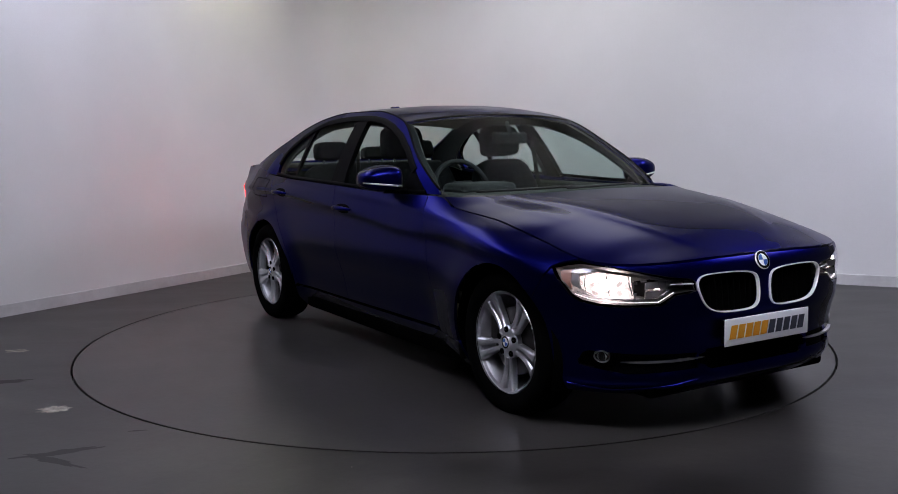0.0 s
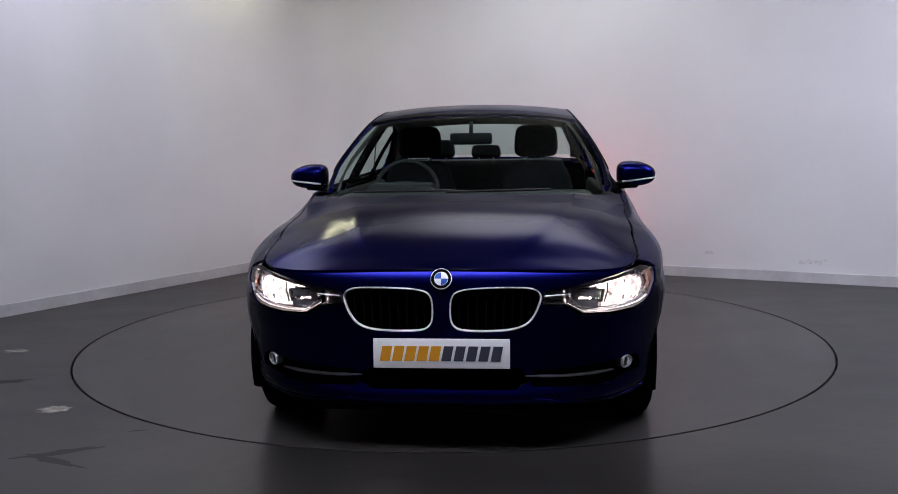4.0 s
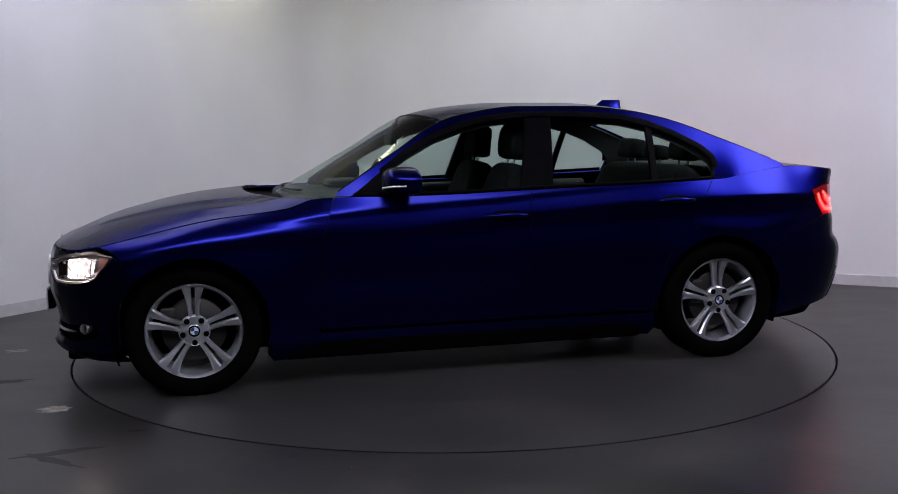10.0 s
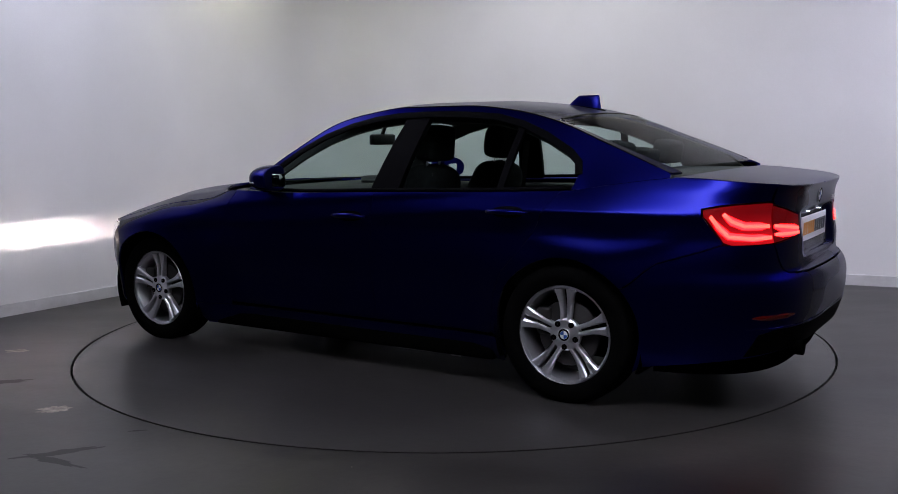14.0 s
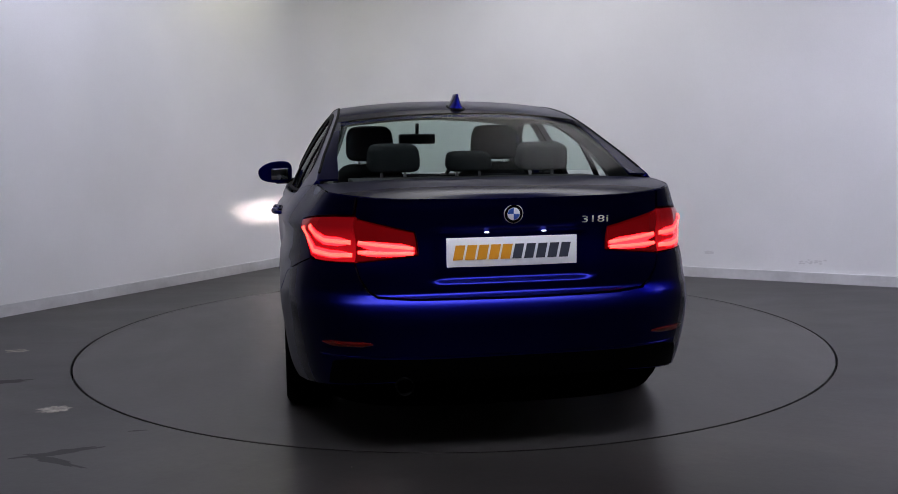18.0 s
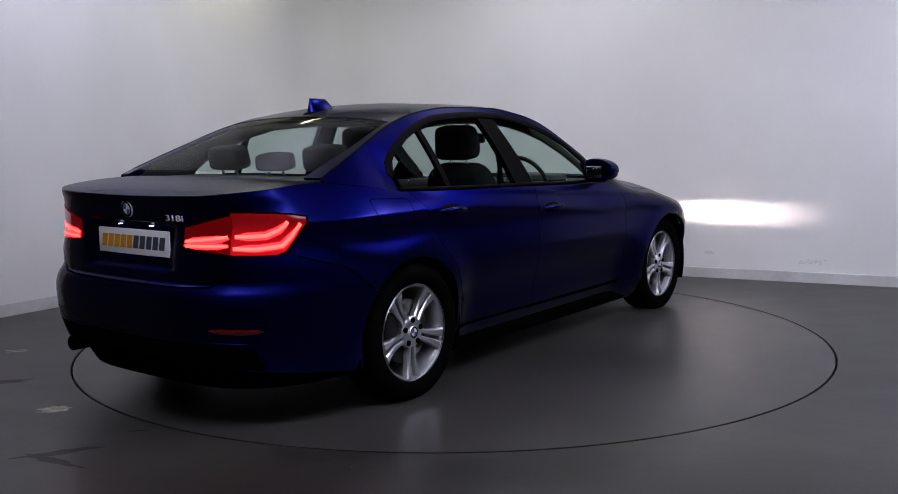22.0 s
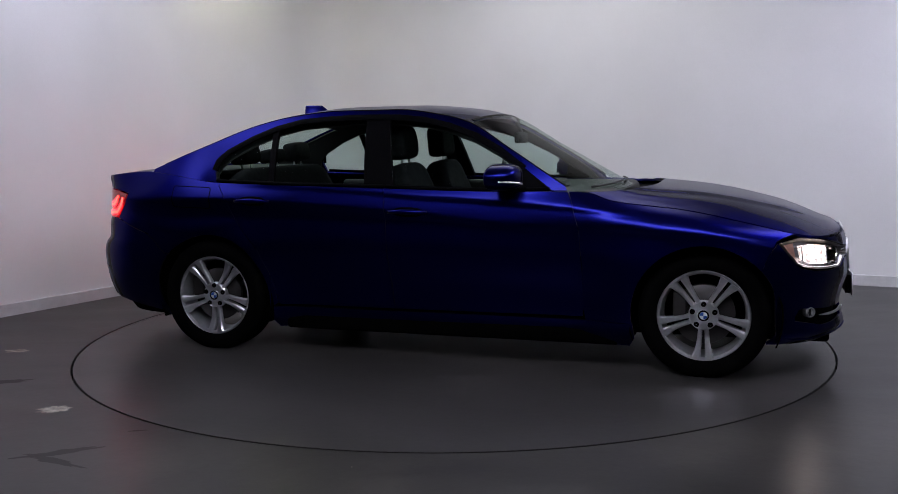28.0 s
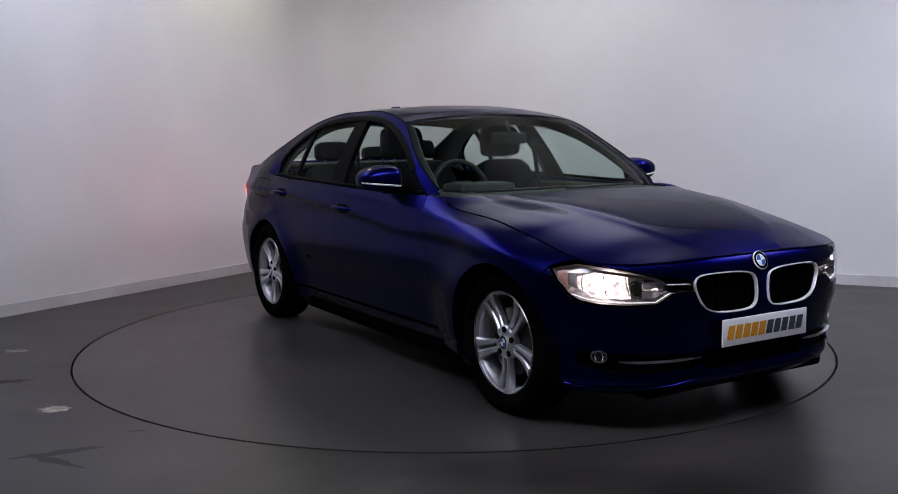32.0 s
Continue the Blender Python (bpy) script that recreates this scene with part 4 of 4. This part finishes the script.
half = [(-2.118, .762), (-1.85, .677), (-1.70, .567), (-1.672, .562)] + arch(-1.405, 138, 205) + [(-1.80, .205), (-2.1, .25), (-2.4, .285), (-2.6, .30), (S_REAR + .001, .30)]
top = [(-2.364, .760), (-2.394, .70), (-2.433, .648), (-2.472, .627), (-2.6, .619), (S_REAR + .001, .615)]
rear_bumper = panel("rear_bumper", top[::-1] + half + [(2 * S_REAR - a, b) for a, b in reversed(half)] + [(2 * S_REAR - a, b) for a, b in top], body_round, PAINT, car, step=(.04, .022))
for f in (lambda p: list(p), lambda poly: [(2 * S_REAR - a, b) for a, b in poly]):
    inner = panel("tail_lamp_inner", f(TAIL_IN), body_round, RED_DIM, lid, "lit red lamp section on the boot lid", lift=.002, depth=.03, step=(.03, .03))
    moulding("inner_glow", f([(-2.374, .832), (-2.48, .822), (-2.600, .812)]), body_round, RED_SOFT, inner, .032, .0022, lift=.002, taper=True)
    moulding("inner_glow", f([(-2.374, .800), (-2.48, .797), (-2.600, .798)]), body_round, RED_SOFT, inner, .026, .0022, lift=.002, taper=True)
    moulding("light_bar", f([(-2.378, .838), (-2.48, .826), (-2.595, .814)]), body_round, RED_GLOW, inner, .013, .003, lift=.003)
    moulding("light_bar", f([(-2.378, .800), (-2.48, .797), (-2.595, .795)]), body_round, RED_GLOW, inner, .013, .003, lift=.003)
    moulding("rear_reflector", f([(-2.215, .452), (-2.30, .450), (-2.44, .455)]), body_round, RED_DULL, rear_bumper, .022, .004, taper=True)
moulding("bumper_lip", [(-2.2 - .05 * i, .40) for i in range(31)], body_round, PAINT, rear_bumper, .012, .004, taper=True)
panel("diffuser", [(-2.22, .275), (-2.26, .375), (-2.36, .395), (2 * S_REAR + 2.36, .395), (2 * S_REAR + 2.26, .375), (2 * S_REAR + 2.22, .275), (2 * S_REAR + 2.5, .30), (-2.5, .30)], body_round, TRIM, rear_bumper, lift=.003, depth=.01, gap=0, step=(.06, .04))
bm = bmesh.new()
lathe(bm, ((.036, .20), (.036, 0), (.033, -.004), (.030, 0), (.030, .12)), 32, axis="X")
bmesh.ops.translate(bm, vec=(-2.375, .44, .285), verts=bm.verts[:])
part("tailpipe", bm, DARK, rear_bumper)
# dark inner body, floor pan, wheel housings
for side in (1, -1):
    bm = bmesh.new()
    n, m = 120, 10
    rows = []
    for i in range(n + 1):
        s = S_REAR + (S_FRONT - S_REAR) * i / n
        zt = top_z(s) - .03
        row = []
        for j in range(m + 1):
            z = .17 + (zt - .17) * j / m
            x, y, z = body(s, z)
            row.append(bm.verts.new((x * .985 - .0, max(y - .045, 0) * side, z)))
        rows.append(row)
    for a, b in zip(rows, rows[1:]):
        for j in range(m):
            c = (a[j].co + b[j + 1].co) / 2
            if min(math.hypot(c.x - w, c.z - .318) for w in (1.405, -1.405)) > .40:
                if c.x < 1.62 or c.z < .45 or c.z > .70:
                    bm.faces.new((a[j], b[j], b[j + 1], a[j + 1]))
    part("inner_body", bm, DARK, car)
    for wx in (1.405, -1.405):
        bm = bmesh.new()
        lathe(bm, ((.375, .86), (.385, .84), (.385, .50), (.02, .50)), 48)
        bmesh.ops.delete(bm, geom=[v for v in bm.verts if v.co.z < -.16], context="VERTS")
        bmesh.ops.transform(bm, matrix=pose(wx, 0, .318), verts=bm.verts[:])
        bmesh.ops.scale(bm, vec=(1, side, 1), verts=bm.verts[:])
        part("wheel_liner", bm, DARK, car)
bm = bmesh.new()
box(bm, 0, 0, .195, 4.05, 1.10, .09, .02)
box(bm, 0, 0, .175, 1.95, 1.56, .10, .02)
box(bm, -1.98, 0, .27, .5, 1.0, .06, .02)
part("floor_pan", bm, DARK, car)
for x0, x1, y in ((-.58, -.33, .715), (-.76, -.70, .73), (-.39, -.13, -.70)):
    bm = bmesh.new()
    box(bm, (x0 + x1) / 2, y, .124, x1 - x0, .03, .010, .003, Euler((radians(35 if y < 0 else -35), 0, 0)).to_matrix().to_4x4())
    part("under_shield", bm, SATIN, car, "bare metal strip under the sill")


def wheel(x, side, turn):
    """One alloy wheel with five pairs of spokes, its tyre, cap, dark bolt-hole discs and brake disc."""
    R = .229
    bm = bmesh.new()
    lathe(bm, ((R, .012), (R + .004, .006), (R + .003, -.004), (R - .012, -.008), (R - .020, -.03), (R - .026, -.10), (R - .015, -.18), (R, -.19)), 80)
    lathe(bm, ((.076, -.034), (.076, -.010), (.068, -.003), (.031, -.002), (.030, -.012), (.001, -.012)), 48)
    bmesh.ops.recalc_face_normals(bm, faces=bm.faces[:])
    sharpen(bm, 30)
    ob = part("wheel", bm, ALLOY, car, "silver alloy wheel with five pairs of spokes")
    for d in (-1, 1):
        bm = bmesh.new()
        rings = []
        for k in range(10):
            t = k / 9
            r = .042 + (R - .014 - .042) * t
            inner, outer = .0045 + .0055 * t, .0255 + .005 * t + .026 * t ** 3
            half = (outer - inner) / 2
            off = d * (inner + half)
            y = -.004 - .012 * math.sin(math.pi * t) + .010 * t
            rings.append([bm.verts.new((off + half * w, y + h, r)) for w, h in ((-1, -.028), (-1, -.004), (-.6, .003), (0, .0045 - .002 * t), (.6, .003), (1, -.004), (1, -.028))])
        for a, b in zip(rings, rings[1:]):
            for k in range(7):
                bm.faces.new((a[k], a[(k + 1) % 7], b[(k + 1) % 7], b[k]))
        bm.faces.new(rings[0])
        bm.faces.new(rings[-1])
        bmesh.ops.recalc_face_normals(bm, faces=bm.faces[:])
        sharpen(bm, 30)
        spoke = part("spoke", bm, ALLOY, ob)
        spoke.matrix_local = pose(0, 0, 0, 0, -turn, 0)
        for i in range(1, 5):
            more = new("spoke", spoke.data)
            more.parent = ob
            more.matrix_local = pose(0, 0, 0, 0, -turn - 72 * i, 0)
    bm = bmesh.new()
    lathe(bm, ((R + .002, .004), (R + .010, .014), (R + .035, .026), (R + .065, .026), (R + .088, .014), (R + .098, -.006), (R + .0995, -.03), (R + .0955, -.031), (R + .0955, -.037), (R + .0995, -.038), (R + .0995, -.075), (R + .0955, -.076), (R + .0955, -.082), (R + .0995, -.083), (R + .0995, -.13), (R + .098, -.15), (R + .088, -.175), (R + .06, -.19), (R + .01, -.185)), 80)
    bmesh.ops.recalc_face_normals(bm, faces=bm.faces[:])
    sharpen(bm, 50)
    part("tyre", bm, RUBBER, ob)
    bm = bmesh.new()
    lathe(bm, ((.001, -.045), (.150, -.045), (.155, -.050), (.155, -.068), (.08, -.07)), 48)
    part("brake_disc", bm, STEEL, ob)
    bm = bmesh.new()
    box(bm, .12, -.05, .05, .07, .06, .13, .012)
    part("brake_caliper", bm, STEEL, ob)
    # solid black discs stand for the shade inside the bolt holes
    for i in range(5):
        a = math.radians(90 + turn + 36 + 72 * i)
        bm = bmesh.new()
        lathe(bm, ((.0135, .002), (.0135, -.02)), 20)
        lathe(bm, ((.001, .0025), (.0135, .002)), 20)
        bmesh.ops.translate(bm, vec=(.058 * math.cos(a), 0, .058 * math.sin(a)), verts=bm.verts[:])
        part("bolt_hole_shade", bm, DARK, ob)
    cap = roundel(.030, ob)
    cap.matrix_local = pose(0, .004, 0, 0, 0, 180) @ pose(0, 0, 0, 90, 0, 0)
    ob.matrix_local = pose(x, .836 if x > 0 else .862, .318) if side > 0 else pose(x, -.836 if x > 0 else -.862, .318, 0, 0, 180)
    return ob


def roundel(r, parent):
    """Round enamel badge: black ring, blue and white quarters. It faces +z."""
    bm = bmesh.new()
    n = 48
    def ring(q, z):
        return [bm.verts.new((q * math.cos(2 * math.pi * i / n), q * math.sin(2 * math.pi * i / n), z)) for i in range(n)]
    rr = [ring(r, -.004), ring(r, .001), ring(r * .94, .002), ring(r * .66, .002), ring(r * .62, .0026)]
    for k, (a, b) in enumerate(zip(rr, rr[1:])):
        for i in range(n):
            f = bm.faces.new((a[i], a[(i + 1) % n], b[(i + 1) % n], b[i]))
            f.material_index = (0, 0, 1, 0)[k]
    c = bm.verts.new((0, 0, .003))
    for i in range(n):
        f = bm.faces.new((rr[-1][i], rr[-1][(i + 1) % n], c))
        f.material_index = 2 if (i * 4 // n) % 2 else 3
    return part("badge", bm, [CHROME, TRIM, BLUE, WHITE], parent, "round badge with blue and white quarters", smooth=False)


for x in (1.405, -1.405):
    wheel(x, 1, 0)
    wheel(x, -1, 36)
badge = roundel(.041, car)
badge.matrix_local = pose(2.117, 0, .699, 0, 66, 0) @ pose(0, 0, 0, 0, 0, 90)
badge = roundel(.038, car)
badge.matrix_local = pose(-2.337, 0, .938, 0, -98, 0) @ pose(0, 0, 0, 0, 0, 90)


def board(m, label):
    """White dealer board with two coloured words shown as slanted bars."""
    bm = bmesh.new()
    box(bm, 0, 0, 0, .006, .524, .115, .002)
    ob = part("number_board", bm, WHITE, car, label)
    for k in range(10):
        w = .0455 if k < 5 else .0435
        y = -.2124 + k * .0472
        bm = bmesh.new()
        h = .029
        v = [bm.verts.new((.0036, y + sy * w * .42 + sz * .006, sz * h)) for sy, sz in ((1, -1), (-1, -1), (-1, 1), (1, 1))]
        q = [bm.verts.new((.0046, p.co.y, p.co.z)) for p in v]
        bm.faces.new(q)
        for i in range(4):
            bm.faces.new((v[i], v[(i + 1) % 4], q[(i + 1) % 4], q[i]))
        part("print", bm, ORANGE if k < 5 else GREY, ob, smooth=False)
    ob.matrix_local = m


board(pose(2.152, 0, .416), "white board with orange and grey print")
board(pose(-2.312, 0, .790, 0, 0, 180), "white board with orange and grey print")
bm = bmesh.new()
box(bm, 2.135, 0, .416, .03, .50, .10, .004)
part("board_holder", bm, TRIM, car)
# plate lamps and handle ledge of the lid
for y in (.10, -.13):
    bm = bmesh.new()
    box(bm, -2.306, y, .866, .016, .016, .005, .002)
    part("plate_lamp", bm, PLATE_LAMP, lid)
for k, (sign, shift) in enumerate((("3", 0), ("1", .032), ("8", .066), ("i", .102))):
    text = bpy.data.curves.new("model_letter", "FONT")
    text.body, text.size, text.extrude, text.offset = sign, .038, .002, -.0002
    tmp = new("model_letter_text", text)
    bpy.context.view_layer.update()
    mesh = bpy.data.meshes.new_from_object(tmp.evaluated_get(bpy.context.evaluated_depsgraph_get()))
    bpy.data.objects.remove(tmp)
    mesh.materials.append(CHROME)
    letter = new("model_letter", mesh)
    letter.parent = lid
    letter.matrix_local = Matrix(((.05, -.14, -.99, -2.3365), (-1, 0, -.05, -.272), (0, .99, -.14, .897), (0, 0, 0, 1))) @ Matrix.Translation((shift, 0, 0)) @ Matrix.Diagonal((1.75, 1, 1, 1))
# door mirrors
for side in (1, -1):
    bm = bmesh.new()
    bmesh.ops.create_uvsphere(bm, u_segments=32, v_segments=20, radius=1)
    for v in bm.verts:
        x, y, z = v.co
        q = lambda a, p: math.copysign(abs(a) ** p, a)
        x, y, z = q(x, .75), q(y, .62), q(z, .62)
        z *= 1 - .34 * max(y, 0) ** 1.5 if z > 0 else 1 - .12 * max(-y, 0)
        x = max(x, -.35)
        v.co = (.36 + x * .108 - .02 * y, .918 + y * .108, 1.020 + z * .069 + .012 * y * (1 if z < 0 else -.6))
    bmesh.ops.scale(bm, vec=(1, side, 1), verts=bm.verts[:])
    if side < 0:
        bmesh.ops.reverse_faces(bm, faces=bm.faces[:])
    shell_ob = part("door_mirror", bm, PAINT, car, "body-coloured door mirror with a white edge strip")
    bm = bmesh.new()
    box(bm, .3205, side * .905, 1.008, .006, .135, .072, .003)
    part("mirror_glass", bm, MIRROR, shell_ob)
    # edge strip in plain board white
    bm = bmesh.new()
    tube(bm, [(.363 + .102 * max(1 - abs(q) ** 3.2, 0) ** .42 - .02 * q, side * (.915 + .107 * q), .990 + .012 * q) for q in (-.75 + 1.72 * t / 14 for t in range(15))], .0055, 8)
    part("repeater", bm, WHITE, shell_ob)
    bm = bmesh.new()
    tube(bm, [(.40, side * .90, .968), (.42, side * .86, .955), (.45, side * .80, .958)], [.045, .032, .04], 12)
    bmesh.ops.scale(bm, vec=(1, 1, .5), space=Matrix.Translation((0, 0, -.96)), verts=bm.verts[:])
    part("mirror_arm", bm, TRIM, shell_ob)
# roof fin
bm = bmesh.new()
rings = []
for i in range(9):
    t = i / 8
    z = 1.368 + .080 * t
    l0, l1 = -1.0 - .075 * t ** 1.6, -1.205 + .012 * t
    w = .042 * (1 - t) ** 1.5 + .009
    rings.append([bm.verts.new(((l0 + l1) / 2 + (l0 - l1) / 2 * math.cos(2 * math.pi * k / 20), w * math.sin(2 * math.pi * k / 20), z)) for k in range(20)])
for a, b in zip(rings, rings[1:]):
    for k in range(20):
        bm.faces.new((a[k], a[(k + 1) % 20], b[(k + 1) % 20], b[k]))
bm.faces.new(rings[-1])
fin = part("roof_fin", bm, PAINT, car)
bm = bmesh.new()
bmesh.ops.create_uvsphere(bm, u_segments=20, v_segments=8, radius=1)
bmesh.ops.transform(bm, matrix=Matrix.Translation((-1.11, 0, 1.378)) @ Euler((0, radians(-8), 0)).to_matrix().to_4x4() @ Matrix.Diagonal((.125, .052, .016, 1)), verts=bm.verts[:])
part("fin_foot", bm, TRIM, fin)
# ---- inside the cabin ----
def pad(bm, dx, dy, dz, m, round_y=3.2, round_z=3.2, waist=0.0, wings=0.0, roll=0.0, n=12):
    """An upholstered cushion: a cube swollen to rounded sides; waist narrows its top, wings raise its flanks."""
    r = bmesh.ops.create_cube(bm, size=2)
    bmesh.ops.subdivide_edges(bm, edges=list({e for v in r["verts"] for e in v.link_edges}), cuts=n, use_grid_fill=True)
    vs = [v for v in bm.verts if v.tag is False]
    for v in vs:
        v.tag = True
        x, y, z = v.co
        long = (abs(x) ** 4 + abs(y) ** (2 * round_y) + abs(z) ** (2 * round_z)) ** (1 / 4)
        x, y, z = x / max(long, 1) ** .6, y / max(long, 1) ** (2 / round_y), z / max(long, 1) ** (2 / round_z)
        t = (z + 1) / 2
        y *= 1 - waist * t ** 3
        x += wings * abs(y) ** 4 * math.sin(math.pi * min(max(t * .9 + .05, 0), 1)) + roll * math.sin(2 * math.pi * t)
        v.co = m @ Vector((x * dx / 2, y * dy / 2, z * dz / 2))
    return vs


def seat(x, y):
    bm = bmesh.new()
    pad(bm, .54, .52, .20, pose(x + .02, y, .45))
    ob = part("seat", bm, CLOTH, car, "black cloth front seat")
    lean = pose(x - .24, y, .465, 0, -16, 0)
    bm = bmesh.new()
    pad(bm, .17, .52, .66, lean @ pose(.02, 0, .30), waist=.30, wings=.55, roll=.12)
    part("backrest", bm, CLOTH, ob)
    bm = bmesh.new()
    pad(bm, .12, .275, .20, lean @ pose(.045, 0, .752, 0, 10, 0), round_y=2.6, round_z=2.6, waist=.12, wings=.25)
    part("headrest", bm, CLOTH, ob)
    for d in (-.06, .06):
        bm = bmesh.new()
        tube(bm, [lean @ Vector((.03, d, .58)), lean @ Vector((.045, d, .70))], .007, 8)
        part("headrest_post", bm, SATIN, ob)
    # belt from the door pillar down across the seat's edge
    out = 1 if y > 0 else -1
    bm = bmesh.new()
    run = [Vector((-.40, .66 * out, 1.20)), Vector((-.37, .675 * out, 1.00)), Vector((-.33, .69 * out, .80)), Vector((-.30, .70 * out, .55))]
    for a, b in zip(run, run[1:]):
        q = [bm.verts.new(p + Vector((w, 0, 0))) for p, w in ((a, -.023), (a, .023), (b, .023), (b, -.023))]
        bm.faces.new(q)
    bmesh.ops.solidify(bm, geom=bm.faces[:], thickness=.003)
    part("seat_belt", bm, WEBBING, ob, "dark woven seat belt", smooth=False)


seat(.02, .37)
seat(.02, -.37)
bm = bmesh.new()
pad(bm, .52, 1.30, .20, pose(-.92, 0, .48), round_y=8)
bench = part("rear_bench", bm, CLOTH, car, "black cloth rear bench")
bm = bmesh.new()
pad(bm, .20, 1.28, .64, pose(-1.18, 0, .48, 0, -24, 0) @ pose(0, 0, .29), round_y=8, waist=.10, roll=.1)
part("backrest", bm, CLOTH, bench)
for y, h, w in ((.36, .13, .25), (-.36, .13, .25), (0, .09, .22)):
    bm = bmesh.new()
    pad(bm, .11, w, h, pose(-1.45, y, 1.095 + h / 2 - .02, 0, -10, 0), round_y=2.8, round_z=2.6, waist=.10, n=9)
    rest = part("headrest", bm, CLOTH, bench)
    for d in (-.055, .055):
        bm = bmesh.new()
        tube(bm, [(-1.44, y + d, .98), (-1.45, y + d, 1.12)], .007, 8)
        part("headrest_post", bm, SATIN, rest)
bm = bmesh.new()
box(bm, -1.70, 0, 1.035, .50, 1.15, .03, .01)
part("parcel_shelf", bm, DASH, car)
bm = bmesh.new()
box(bm, -1.58, 0, .62, .03, 1.50, .74, .005)
part("bulkhead", bm, DARK, car)
bm = bmesh.new()
box(bm, .66, 0, .86, .52, 1.36, .16, .05)
box(bm, .50, -.37, .955, .22, .36, .06, .03)
box(bm, .35, 0, .70, .30, .34, .30, .05)
part("dashboard", bm, DASH, car)
bm = bmesh.new()
lathe(bm, tuple((.180 + .014 * math.cos(a * math.pi / 5), .014 * math.sin(a * math.pi / 5)) for a in range(10)), 40, axis="X", closed=True)
box(bm, 0, 0, 0, .03, .34, .03, .01)
box(bm, 0, 0, -.08, .03, .03, .17, .01)
box(bm, .01, 0, 0, .05, .13, .11, .02)
bmesh.ops.transform(bm, matrix=pose(.33, -.37, .93, 0, -22, 0), verts=bm.verts[:])
part("steering_wheel", bm, DASH, car)
bm = bmesh.new()
box(bm, .265, 0, 1.222, .035, .24, .066, .014)
tube(bm, [(.275, 0, 1.235), (.235, 0, 1.318)], .012, 8)
part("rear_view_mirror", bm, PLASTIC, car)
for side in (1, -1):
    bm = bmesh.new()
    box(bm, -.30, side * .765, .72, 1.95, .06, .42, .03)
    part("door_card", bm, DASH, car)
bm = bmesh.new()
box(bm, -.3, 0, .33, 2.2, 1.45, .06, .01)
part("cabin_floor", bm, DASH, car)


# ---- turning ----
OFFSET = Vector((.143, .152, 0))


def heading(t):
    early = ((0, -58.10), (.5, -59.07), (1, -61.66), (1.5, -65.75), (2, -71.40))
    late = ((30.5, -406.95), (31, -412.4), (31.5, -416.3), (32, -418.45))
    if t < 2:
        return dict(early)[t]
    if t > 30:
        return dict(late)[t]
    return -47.857 - 11.7737 * t


def motions():
    times = [i / 2 for i in range(65)]
    spin = [(t, pose(0, 0, 0, 0, 0, heading(t))) for t in times]
    walk(turntable, spin)
    walk(car, [(t, m @ Matrix.Translation(OFFSET)) for t, m in spin])


motions()
